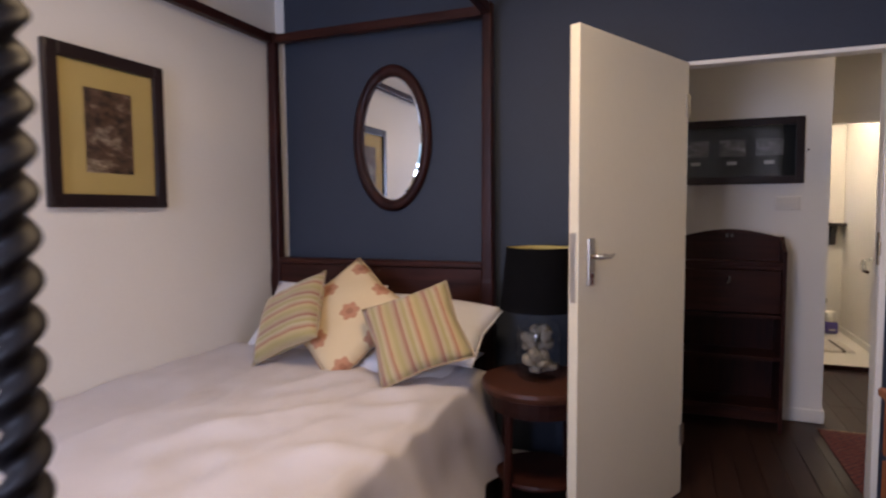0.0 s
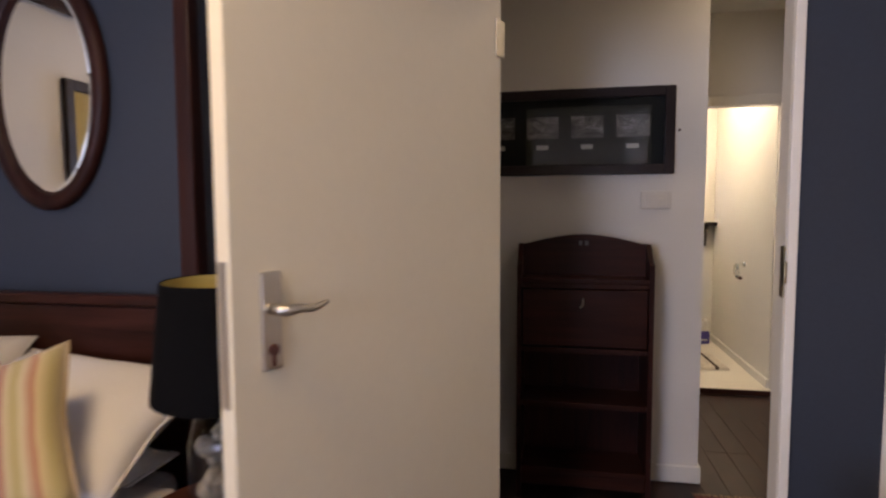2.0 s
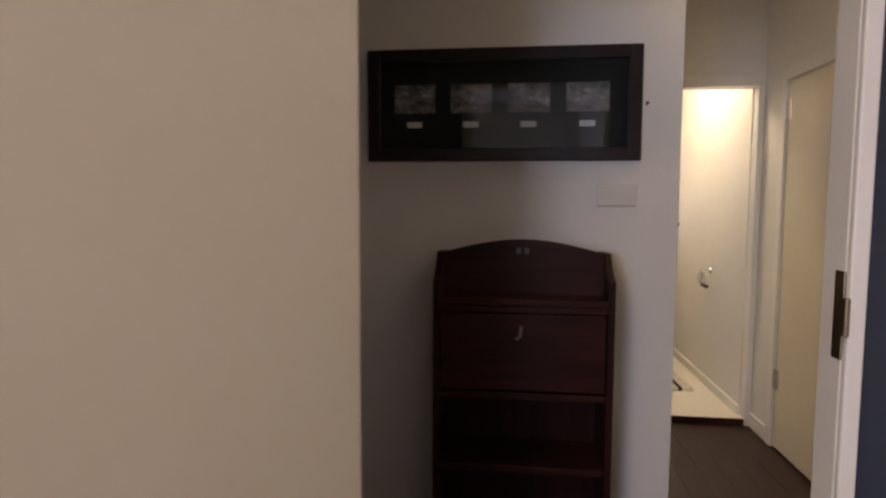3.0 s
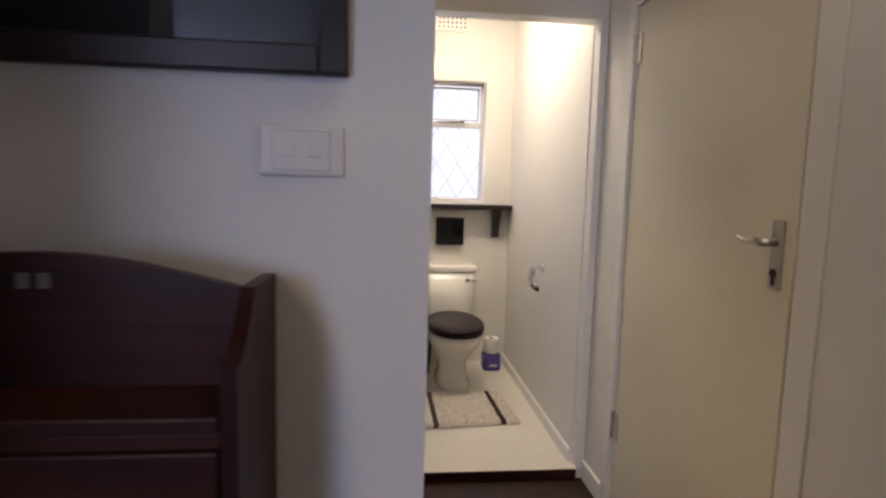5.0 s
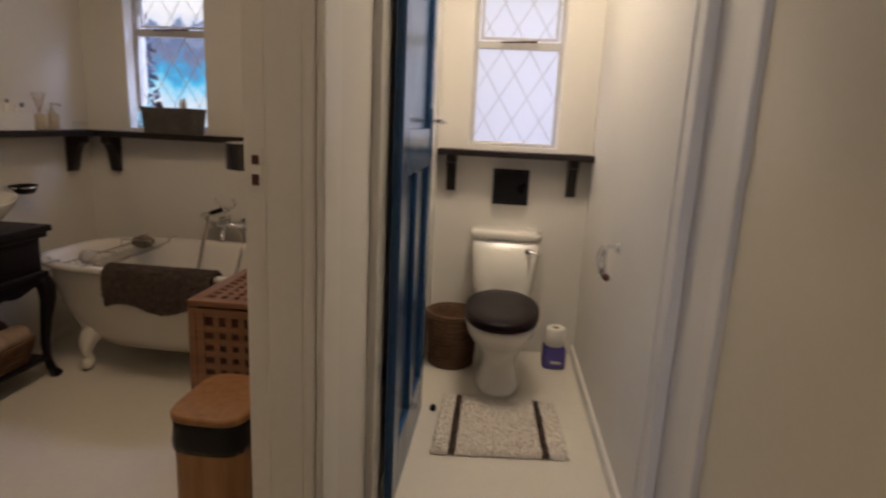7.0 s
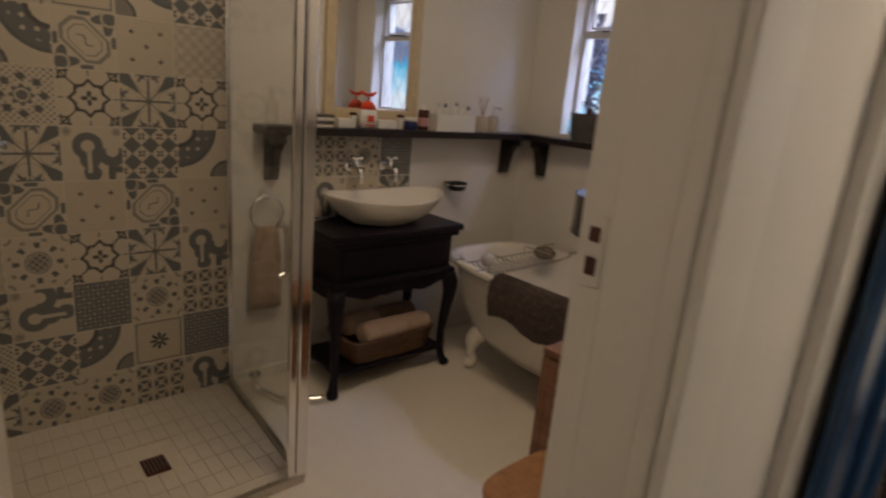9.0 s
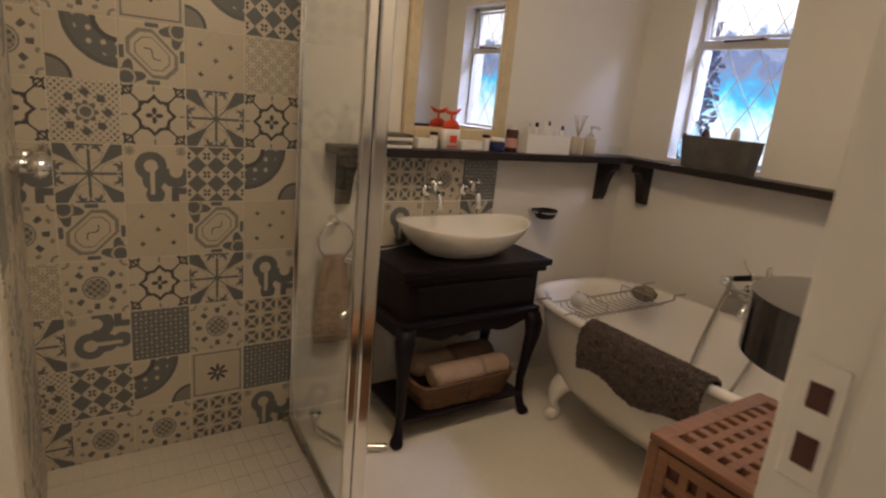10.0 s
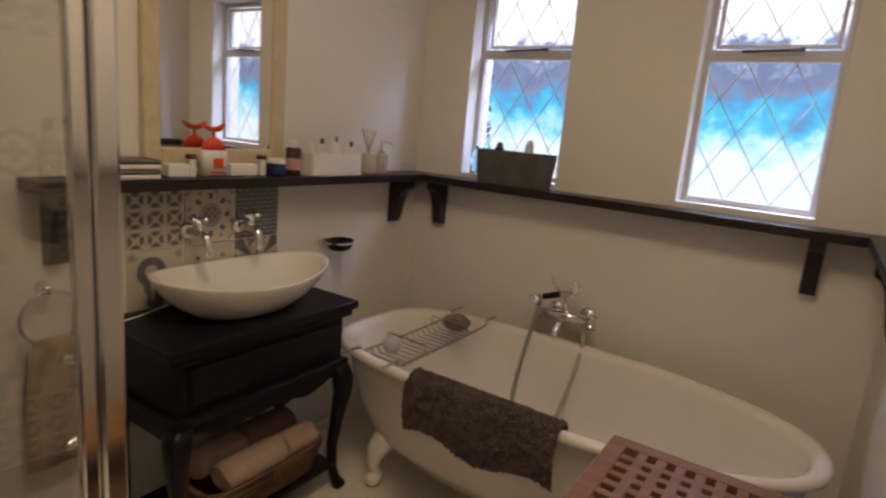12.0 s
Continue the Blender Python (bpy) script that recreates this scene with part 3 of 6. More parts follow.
structure("trim", bm, M_TRIM, "cream painted frame round the passage door")
structure("wall_behind_door", box(XR + .06, XR + .12, 4.5, 5.8, 0, 2.2), M_WALL)

# blue panelled toilet door, open into the toilet
bd, bmx, BL = slab_door("door_3", (1.128, 6.06), (1.128, 6.79), .012, F2 + .01, 2.05, M_BLUEDOOR, "open dark blue panelled toilet door")
bn = bmx.to_3x3() @ Vector((0, -1, 0))
for a0, a1, z0, z1, nm in ((0, .1, .05, 2.05, "stile"), (BL - .1, BL, .05, 2.05, "stile"), (BL / 2 - .045, BL / 2 + .045, .05, 1.17, "mullion"),
                           (.1, BL - .1, 1.17, 1.32, "rail"), (.1, BL - .1, 1.93, 2.05, "rail"), (.1, BL - .1, .05, .25, "rail")):
    z1 = z1 if nm != "mullion" else 1.168
    z0 = z0 if nm != "mullion" else .252
    part(nm, box(a0 + .001, a1 - .001, -.024, -.0062, z0, z1, .004, bmx), M_BLUEDOOR, bd)
lever(bd, bmx @ Vector((BL - .05, -.024, 1.33)), bn, bmx.to_3x3() @ Vector((-1, 0, 0)), M_CHROME, .07, .09, False)

# ---- windows ----
def steel_window(name, a, b, label, pane):
    w = thing(name, ((a + b) / 2, YK + .1, WZ0), label, "window")
    tagged(w, kind="structure")
    y0, y1, split, t = YK + .085, YK + .12, 1.785, .022
    fr = bmesh.new()
    for q in ((a, a + t, WZ0, WZ1), (b - t, b, WZ0, WZ1), (a + t, b - t, WZ0, WZ0 + t), (a + t, b - t, WZ1 - t, WZ1), (a + t, b - t, split - .02, split + .02)):
        bx(fr, q[0], q[1], y0, y1, q[2], q[3], .003)
    part("window_frame", fr, M_STEELWIN, w, "white painted steel frame")
    # top sash, tilted a little outwards
    m = Matrix.Translation((0, y1, WZ1 - .025)) @ Matrix.Rotation(radians(4), 4, "X") @ Matrix.Translation((0, -y1, -(WZ1 - .025)))
    s = bmesh.new()
    for q in ((a + .03, a + .045, split + .03, WZ1 - .03), (b - .045, b - .03, split + .03, WZ1 - .03), (a + .045, b - .045, split + .03, split + .045), (a + .045, b - .045, WZ1 - .045, WZ1 - .03)):
        bx(s, q[0], q[1], y0 + .01, y1, q[2], q[3], .002, m)
    sash = part("sash", s, M_STEELWIN, w)
    part("pane", box(a + .045, b - .045, y0 + .02, y0 + .024, split + .045, WZ1 - .045, 0, m), pane, sash).visible_shadow = False
    part("pane", box(a + t, b - t, y0 + .018, y0 + .022, WZ0 + t, split - .02), pane, w).visible_shadow = False
    bm = bmesh.new()
    mid = (a + b) / 2
    tube(bm, [(mid - .10, y0 - .02, split + .012), (mid + .09, y0 - .022, split + .018)], .005, 6)
    tube(bm, [(mid + .09, y0 - .03, split + .018), (mid + .09, y0 + .01, split + .022)], .008, 6)
    part("stay", bm, M_BROWNB, w, "dark metal window stay")
    # diamond burglar mesh inside the glass
    bm = bmesh.new()
    step, yb = .155, y0 + .008
    k = -8
    zt, zb = WZ1 - .03, WZ0 + .02
    while k < 12:
        for sgn in (1, -1):
            pts = []
            for i in range(41):
                z = zb + (zt - zb) * i / 40
                xx = a + k * step + sgn * (z - zb) * .62
                if a + .01 < xx < b - .01:
                    pts.append((xx, yb + sgn * .003, z))
            if len(pts) > 2:
                tube(bm, [pts[0], pts[-1]], .0021, 5)
        k += 1
    part("burglar_mesh", bm, M_STEELWIN, w, "white diamond mesh of thin bars")
    return w


steel_window("window_1", *WINS[0], "small steel bathroom window with diamond bars and open top", M_PANE)
steel_window("window_2", *WINS[1], "small steel bathroom window with diamond bars over the bath", M_PANE)
steel_window("window_3", *WINS[2], "bright frosted steel toilet window with diamond bars", M_FROST)

# bedroom window behind the walker
bw = thing("window_4", (-1.125, Y0, .9), "bedroom window with white frame", "window")
tagged(bw, kind="structure")
bm = bmesh.new()
for q in ((-1.85, -1.8, .9, 2.2), (-.45, -.4, .9, 2.2), (-1.8, -.45, .9, .95), (-1.8, -.45, 2.15, 2.2), (-1.15, -1.1, .95, 2.15)):
    bx(bm, q[0], q[1], Y0 - .09, Y0 - .04, q[2], q[3], .004)
part("window_frame", bm, M_TRIM, bw)
part("pane", box(-1.8, -.45, Y0 - .07, Y0 - .066, .95, 2.15), M_PANE, bw).visible_shadow = False


# emissive sheet: its glow and colour bands stand in for the daylit view outside
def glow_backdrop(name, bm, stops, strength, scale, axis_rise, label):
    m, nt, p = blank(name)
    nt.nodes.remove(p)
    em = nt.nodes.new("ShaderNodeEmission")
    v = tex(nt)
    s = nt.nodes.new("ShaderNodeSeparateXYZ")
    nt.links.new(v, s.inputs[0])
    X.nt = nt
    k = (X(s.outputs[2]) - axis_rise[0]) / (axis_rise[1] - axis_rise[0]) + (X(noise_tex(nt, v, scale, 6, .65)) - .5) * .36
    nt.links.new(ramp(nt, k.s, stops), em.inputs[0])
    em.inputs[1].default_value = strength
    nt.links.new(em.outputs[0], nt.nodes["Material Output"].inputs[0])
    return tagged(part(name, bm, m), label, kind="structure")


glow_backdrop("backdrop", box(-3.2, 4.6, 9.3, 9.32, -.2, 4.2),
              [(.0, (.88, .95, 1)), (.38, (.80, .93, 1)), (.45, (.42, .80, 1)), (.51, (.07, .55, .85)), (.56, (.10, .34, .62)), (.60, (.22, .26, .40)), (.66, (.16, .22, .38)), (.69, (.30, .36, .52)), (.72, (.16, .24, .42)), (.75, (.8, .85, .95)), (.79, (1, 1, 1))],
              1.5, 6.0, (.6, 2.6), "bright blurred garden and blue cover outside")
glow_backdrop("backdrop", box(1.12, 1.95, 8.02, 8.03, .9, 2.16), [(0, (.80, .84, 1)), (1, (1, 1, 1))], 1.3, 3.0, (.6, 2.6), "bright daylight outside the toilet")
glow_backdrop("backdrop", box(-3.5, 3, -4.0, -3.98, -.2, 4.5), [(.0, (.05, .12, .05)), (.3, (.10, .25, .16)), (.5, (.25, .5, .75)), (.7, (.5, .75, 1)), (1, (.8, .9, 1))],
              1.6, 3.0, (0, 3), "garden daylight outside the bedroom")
# climbing shrub against the lean-to, outside the first window
random.seed(14)
shrub = thing("climbing_shrub", (-1.42, 8.75, 0), "dark leafy climbing shrub outside the bathroom window", "shrub")
# dark bluish leaf colour has the shade on the foliage put into it
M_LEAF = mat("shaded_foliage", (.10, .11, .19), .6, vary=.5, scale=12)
M_STEM = mat("grey_stem", (.12, .10, .11), .8, vary=.3)
bm = bmesh.new()
tube(bm, curve_pts([(-1.42, 8.75, 0), (-1.38, 8.76, .8), (-1.45, 8.74, 1.5), (-1.36, 8.75, 2.1), (-1.40, 8.75, 2.5)]), .022, 8)
part("stem", bm, M_STEM, shrub, smooth=True)
bm = bmesh.new()
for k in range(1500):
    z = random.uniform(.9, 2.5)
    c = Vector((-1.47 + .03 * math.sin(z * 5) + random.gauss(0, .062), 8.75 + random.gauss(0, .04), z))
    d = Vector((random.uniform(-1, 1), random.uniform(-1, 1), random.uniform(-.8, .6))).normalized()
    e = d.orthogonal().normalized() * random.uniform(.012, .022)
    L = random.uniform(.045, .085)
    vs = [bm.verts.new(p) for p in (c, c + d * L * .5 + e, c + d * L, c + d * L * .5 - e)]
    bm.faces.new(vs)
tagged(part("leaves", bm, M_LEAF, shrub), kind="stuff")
# corrugated lean-to sheets seen through the top panes; emission replaces daylight passing through them
sheet = thing("lean_to_roof", (-.3, 8.5, 2.3), "white corrugated roof sheets outside the bathroom, glowing in place of daylight", "roof")
M_SHEET_GLOW, nt, p = blank("glowing_sheet")
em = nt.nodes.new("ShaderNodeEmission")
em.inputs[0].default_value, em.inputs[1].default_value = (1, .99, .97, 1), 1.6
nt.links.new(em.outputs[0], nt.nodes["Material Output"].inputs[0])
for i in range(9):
    part("slat", box(-2.2, 1.17, 8.45 + i * .08, 8.46 + i * .08, 2.02 + i * .085, 2.085 + i * .085, .003), M_SHEET_GLOW, sheet)


# ---- bedroom ----
def place(x, y, z, rx=0, ry=0, rz=0):
    return pose(x, y, z, rx, ry, rz)


def cushion(name, w, h, t, m, material, label, seam=None):
    """A stuffed square with pinched corners; u runs across, v up."""
    ob = thing(name, m.translation, label, "cushion")
    bm = bmesh.new()
    uv = bm.loops.layers.uv.new("uv")
    n = 18
    sides = []
    for sg in (1, -1):
        g = []
        for i in range(n + 1):
            row = []
            for j in range(n + 1):
                u, v = i / n * 2 - 1, j / n * 2 - 1
                k = max(0, (1 - u * u) * (1 - v * v)) ** .42
                pin = 1 - .10 * (1 - abs(u * v)) * max(abs(u), abs(v)) ** 4
                wr = noise.noise((u * 2.3 + sg * 5, v * 2.3, w * 9)) * .010 * k
                p = Vector((u * w / 2 * pin, sg * (k * t / 2 + wr), v * h / 2 * pin))
                row.append((bm.verts.new(m @ p), (u / 2 + .5, v / 2 + .5)))
            g.append(row)
        for i in range(n):
            for j in range(n):
                q = (g[i][j], g[i + 1][j], g[i + 1][j + 1], g[i][j + 1])
                f = bm.faces.new([a[0] for a in q])
                for lp, a in zip(f.loops, q):
                    lp[uv].uv = a[1]
        sides.append(g)
    bmesh.ops.remove_doubles(bm, verts=bm.verts[:], dist=.0005)
    part("cover", bm, material, ob, smooth=True)
    if seam:
        pts = []
        for i in range(4 * 10):
            e, f = divmod(i, 10)
            a = f / 10 * 2 - 1
            u, v = [(a, -1), (1, a), (-a, 1), (-1, -a)][e]
            pin = 1 - .10 * (1 - abs(u * v))
            pts.append(m @ Vector((u * w / 2 * pin, 0, v * h / 2 * pin)))
        bm = bmesh.new()
        tube(bm, pts + [pts[0]], .004, 5)
        part("piping", bm, seam, ob)
    return ob


# four-poster bed
BX0, BX1, BY0, BY1 = -2.03, -.71, .80, 3.14
bed = thing("four_poster_bed", ((BX0 + BX1) / 2, 2, 0), "dark wooden four-poster bed with twisted foot posts", "bed")
for x in (BX0, BX1):
    bm = bmesh.new()
    loft(bm, [oval(x, BY1, z, r, r, 6, 16) for z, r in ((0, .036), (.5, .036), (1.0, .036), (1.02, .032), (2.3, .026), (2.42, .026))])
    part("post", bm, M_MAHOG, bed)
    bm = bmesh.new()
    rings = []
    for i in range(300):
        z = .75 + 1.6 * i / 299
        a = z * 2 * math.pi / .126
        rings.append([(x - .01 + (.031 + .0105 * math.cos(2 * (q - a))) * math.cos(q), BY0 + (.031 + .0105 * math.cos(2 * (q - a))) * math.sin(q), z) for q in [k * math.pi / 12 for k in range(24)]])
    loft(bm, rings)
    lathe(bm, x, BY0, [(.045, 0), (.045, .7), (.05, .71), (.05, .74), (.03, .76)], 16)
    lathe(bm, x, BY0, [(.03, 2.34), (.04, 2.36), (.04, 2.42)], 16)
    part("twisted_post", bm, M_POST, bed, "black barley-twist post", smooth=True)
for x in (BX0, BX1):
    part("canopy_rail", box(x - .022, x + .022, BY0 + .03, BY1 - .03, 2.36, 2.41, .005), M_MAHOG, bed)
for y in (BY0, BY1):
    part("canopy_rail", box(BX0 + .03, BX1 - .03, y - .022, y + .022, 2.36, 2.41, .005), M_MAHOGX, bed)
for x in (BX0, BX1):
    part("side_rail", box(x - .02, x + .02, BY0 + .04, BY1 - .04, .22, .36, .005), M_MAHOG, bed)
part("headboard", box(BX0 + .03, BX1 - .03, BY1 - .018, BY1 + .014, .45, 1.07, .006), M_MAHOGX, bed)
part("headboard_cap", box(BX0 + .028, BX1 - .028, BY1 - .03, BY1 + .025, 1.071, 1.105, .008), M_MAHOGX, bed)
part("footboard", box(BX0 + .04, BX1 - .04, BY0 - .015, BY0 + .015, .25, .6, .006), M_MAHOGX, bed)
mattress = thing("mattress", (-1.4, 2, .36), "thick mattress on the four-poster bed", "mattress")
part("ticking", box(BX0 + .03, BX1 - .03, BY0 + .05, BY1 - .05, .30, .575, .05), M_SHEET, mattress)

duvet = thing("duvet", (-1.4, 2, .6), "rumpled white duvet draped over the bed side", "duvet")
bm = bmesh.new()
NU, NV = 110, 90
prof = []
for i in range(NU + 1):
    s = i / NU * 2.05
    if s < 1.36:
        prof.append((XA + .006 + s, .645 - .025 * (s / 1.36) ** 2, 0))
    else:
        d = s - 1.36
        q = min(d / .10, 1)
        prof.append((XA + .006 + 1.36 + .075 * math.sin(q * math.pi / 2) + max(0, d - .1) * .16, .62 - .06 * (1 - math.cos(q * math.pi / 2)) - max(0, d - .1) * .92, max(0, d - .02)))
grid = []
for i, (px, pz, drop) in enumerate(prof):
    row = []
    for j in range(NV + 1):
        y = BY0 + .03 + j / NV * 2.10
        n1 = noise.noise((px * 2.2, y * 2.2, 1.5)) * .022 + noise.noise((px * 6, y * 6, 4)) * .008
        edge = max(0, j / NV - .93) / .07
        fold = math.sin(y * 11 + 3.5 * noise.noise((y * 1.7, 0, 3)) - drop * 6) * min(drop, .34) * .10 + math.sin(y * 29 + 2 - drop * 9) * min(drop, .3) * .025
        trim = 1 - .35 * max(0, (y - 2.1)) if drop > .1 else 1
        wrinkle = noise.ridged_multi_fractal((px * 3.1, y * 2.1 + px * 2, 7), .9, 2, 3, 1, 2) * .013
        zz = pz + n1 * (1 if drop < .05 else .3) + (wrinkle if px > -1.6 else wrinkle * .4)
        crease = max(0, min(1, (px + 1.6) / .6)) * max(0, min(1, (y - .95) / .6))
        sw_ = math.sin(px * 13 - y * 9 + 4 * noise.noise((px * 1.5, y * 1.5, 9)))
        zz += .034 * crease * (max(0, sw_) ** 3) * (.4 + .6 * abs(noise.noise((px * 3, y * 3, 2)))) + .006 * crease * math.sin(px * 31 - y * 17 + 5 * noise.noise((px * 2, y * 2, 5)))
        if drop > .1:
            zz = .56 + (zz - .56) * trim
        row.append(bm.verts.new((min(px + fold + (n1 * .6 if drop else 0), -.40), y, max(zz - edge * .04, .06))))
    grid.append(row)
for i in range(NU):
    for j in range(NV):
        bm.faces.new((grid[i][j], grid[i + 1][j], grid[i + 1][j + 1], grid[i][j + 1]))
part("cover", bm, M_SHEET, duvet, smooth=True)

cushion("pillow", .70, .46, .16, place(-1.06, 2.80, .655, -82, 5, -4), M_PILLOW, "flattened white pillow lying under another", M_PILLOW)
cushion("pillow", .70, .46, .17, place(-.97, 2.88, .80, -64, 3, -4), M_PILLOW, "plump white pillow against the headboard", M_PILLOW)
cushion("pillow", .70, .46, .17, place(-1.63, 2.94, .80, -46, 0, 2), M_PILLOW, "plump white pillow against the headboard", M_PILLOW)
cushion("cushion", .52, .52, .15, place(-1.30, 2.70, .86, -42, 0, 4) @ pose(0, 0, 0, 0, 38, 0), M_FLORAL, "cream cushion with faded brown flowers", M_REED)
cushion("cushion", .41, .41, .15, place(-.865, 2.55, .845, -40, 0, 10) @ pose(0, 0, 0, 0, -24, 0), M_STRIPE, "striped olive, cream and rust cushion", M_STRIPE)
cushion("cushion", .40, .40, .15, place(-1.545, 2.58, .865, -38, 0, -22) @ pose(0, 0, 0, 0, 58, 0), M_STRIPE, "striped olive, cream and rust cushion leaning over", M_STRIPE)


def rect_frame(bm, a0, a1, z0, z1, w, d0, d1, axis, bevel=.004):
    """Four sides of a frame on a wall; axis is the wall's normal."""
    for q in ((a0, a0 + w, z0, z1), (a1 - w, a1, z0, z1), (a0 + w, a1 - w, z0, z0 + w), (a0 + w, a1 - w, z1 - w, z1)):
        if axis == "x":
            bx(bm, d0, d1, q[0], q[1], q[2], q[3], bevel)
        else:
            bx(bm, q[0], q[1], d0, d1, q[2], q[3], bevel)


def board(a0, a1, z0, z1, d0, d1, axis):
    return box(d0, d1, a0, a1, z0, z1) if axis == "x" else box(a0, a1, d0, d1, z0, z1)


pic = thing("framed_print", (XA, 2.1, 1.4), "sepia flower print with yellow mount in dark frame", "picture")
bm = bmesh.new()
rect_frame(bm, 1.784, 2.342, 1.398, 2.043, .055, XA + .002, XA + .030, "x", .005)
part("frame", bm, M_FRAME, pic)
part("mount", board(1.836, 2.290, 1.45, 1.991, XA + .004, XA + .012, "x"), M_MATBOARD, pic)
part("print", board(1.951, 2.176, 1.543, 1.89, XA + .0122, XA + .014, "x"), M_PHOTO, pic)
part("glass", board(1.836, 2.290, 1.45, 1.991, XA + .018, XA + .020, "x"), M_PANE, pic)
for y in (1.811, 2.315):
    for z in (1.425, 2.016):
        part("corner_block", box(XA + .0302, XA + .034, y - .018, y + .018, z - .018, z + .018, .002), M_FRAME, pic)

mir = thing("oval_mirror", (-1.297, YB, 1.37), "oval wall mirror in a dark wooden frame", "mirror")
mc = (-1.297, 1.782)


def ring_loft(bm, cx, cz, prof, n=56):
    """prof: (rx, rz, y)"""
    rings = [[(cx + rx * math.cos(2 * math.pi * i / n), y, cz + rz * math.sin(2 * math.pi * i / n)) for i in range(n)] for rx, rz, y in prof]
    loft(bm, rings + [rings[0]], False, False)


bm = bmesh.new()
ring_loft(bm, *mc, [(.240, .405, YB - .002), (.243, .408, YB - .02), (.225, .39, YB - .036), (.20, .365, YB - .034), (.186, .348, YB - .022), (.186, .348, YB - .002)])
part("frame", bm, M_MAHOG, mir, smooth=True)
bm = bmesh.new()
lofts = [[(mc[0] + r * .187 * math.cos(2 * math.pi * i / 56), y, mc[1] + (.349 - .187 * (1 - r)) * math.sin(2 * math.pi * i / 56)) for i in range(56)] for r, y in ((1, YB - .012), (.92, YB - .016))]
loft(bm, lofts, False, True)
part("glass", bm, M_MIRROR, mir)

# bedside table and lamp
TX, TY, TZ = -.36, 2.75, .635
tab = thing("bedside_table", (TX, TY, 0), "round red-brown wooden bedside table", "table")
bm = bmesh.new()
lathe(bm, TX, TY, [(.24, TZ - .045), (.252, TZ - .04), (.256, TZ - .02), (.252, TZ - .004), (.243, TZ)], 40)
part("tabletop", bm, M_TABLE, tab)
bm = bmesh.new()
lathe(bm, TX, TY, [(.215, TZ - .12), (.215, TZ - .046)], 32)
part("apron", bm, M_MAHOGX, tab)
for k in range(4):
    a = math.pi / 4 + k * math.pi / 2 + .3
    bm = bmesh.new()
    tube(bm, curve_pts([(TX + r * math.cos(a), TY + r * math.sin(a), z) for r, z in ((.195, TZ - .05), (.20, .4), (.21, .15), (.225, 0))]), .018, 8)
    part("leg", bm, M_MAHOG, tab)
bm = bmesh.new()
lathe(bm, TX, TY, [(.185, .20), (.19, .21), (.185, .222)], 32)
part("lower_shelf", bm, M_MAHOGX, tab)

lamp = thing("table_lamp", (TX, TY, TZ), "glass jar lamp filled with shells under black drum shade", "lamp")
bm = bmesh.new()
lathe(bm, TX, TY, [(.075, TZ), (.095, TZ + .012), (.100, TZ + .05), (.100, TZ + .20), (.085, TZ + .25), (.045, TZ + .275), (.045, TZ + .30)], 28, True, False)
jar = part("jar", bm, M_JAR, lamp, "clear glass jar", smooth=True)
random.seed(3)
for k in range(32):
    a, r, z = random.random() * 6.28, .062 * math.sqrt(random.random()), TZ + .035 + .20 * k / 32
    bm = bmesh.new()
    bmesh.ops.create_icosphere(bm, subdivisions=2, radius=.03)
    for v in bm.verts:
        v.co *= 1 + .25 * noise.noise(v.co * 40 + Vector((k, 0, 0)))
    bmesh.ops.transform(bm, verts=bm.verts[:], matrix=Matrix.Translation((TX + r * math.cos(a), TY + r * math.sin(a), z)) @ Euler((k, k * 2, 0)).to_matrix().to_4x4() @ Matrix.Diagonal((1, .8, .62, 1)))
    part("shell", bm, M_STONE, jar, smooth=True)
bm = bmesh.new()
lathe(bm, TX, TY, [(.05, TZ + .30), (.05, TZ + .325), (.012, TZ + .33), (.012, TZ + .40)], 20)
part("cap", bm, M_BROWNB, lamp)
bm = bmesh.new()
lathe(bm, TX, TY, [(.175, .945), (.145, 1.215)], 40, False, False)
shade = part("shade", bm, M_SHADE, lamp, "black drum shade", smooth=True)
bm = bmesh.new()
lathe(bm, TX, TY, [(.172, .947), (.142, 1.213)], 40, False, False)
part("lining", bm, M_SHADE_IN, shade, "gold lining", smooth=True)
bm = bmesh.new()
for k in range(3):
    a = k * 2.094
    tube(bm, [(TX, TY, 1.19), (TX + .143 * math.cos(a), TY + .143 * math.sin(a), 1.20)], .002, 5)
tube(bm, [(TX, TY, TZ + .40), (TX, TY, 1.195)], .004, 6)
part("spider", bm, M_BRASS, lamp)

# dresser at the bedroom wall
drs = thing("dresser", (1.1, 2.0, 0), "orange-brown polished wooden dresser", "dresser")
part("top", box(.835, 1.355, 1.25, 2.60, .735, .765, .008), M_DRESSER, drs)
part("body", box(.86, 1.35, 1.28, 2.57, .09, .7345, .004), M_DRESSER, drs)
for y in (1.3, 1.95):
    for z in (.12, .34, .55):
        d = part("drawer", box(.842, .8598, y, y + .60, z, z + .19, .004), M_DRESSER, drs)
        bm = bmesh.new()
        tube(bm, [(.841, y + .31, z + .095), (.815, y + .31, z + .095)], [.012, .018], 10)
        part("knob", bm, M_BROWNB, d)
for x, y in ((.90, 1.32), (1.3, 1.32), (.90, 2.53), (1.3, 2.53)):
    part("foot", box(x - .03, x + .03, y - .03, y + .03, 0, .0895, .008), M_DRESSER, drs)

sw = thing("light_switch", (1.358, 3.0, 1.3), "white plastic light switch on the bedroom wall", "light switch")
part("plate", box(1.35, 1.359, 3.0, 3.08, 1.30, 1.42, .003), M_WHITEP, sw)
part("rocker", box(1.345, 1.3498, 3.03, 3.05, 1.345, 1.375, .001), M_WHITEP, sw)

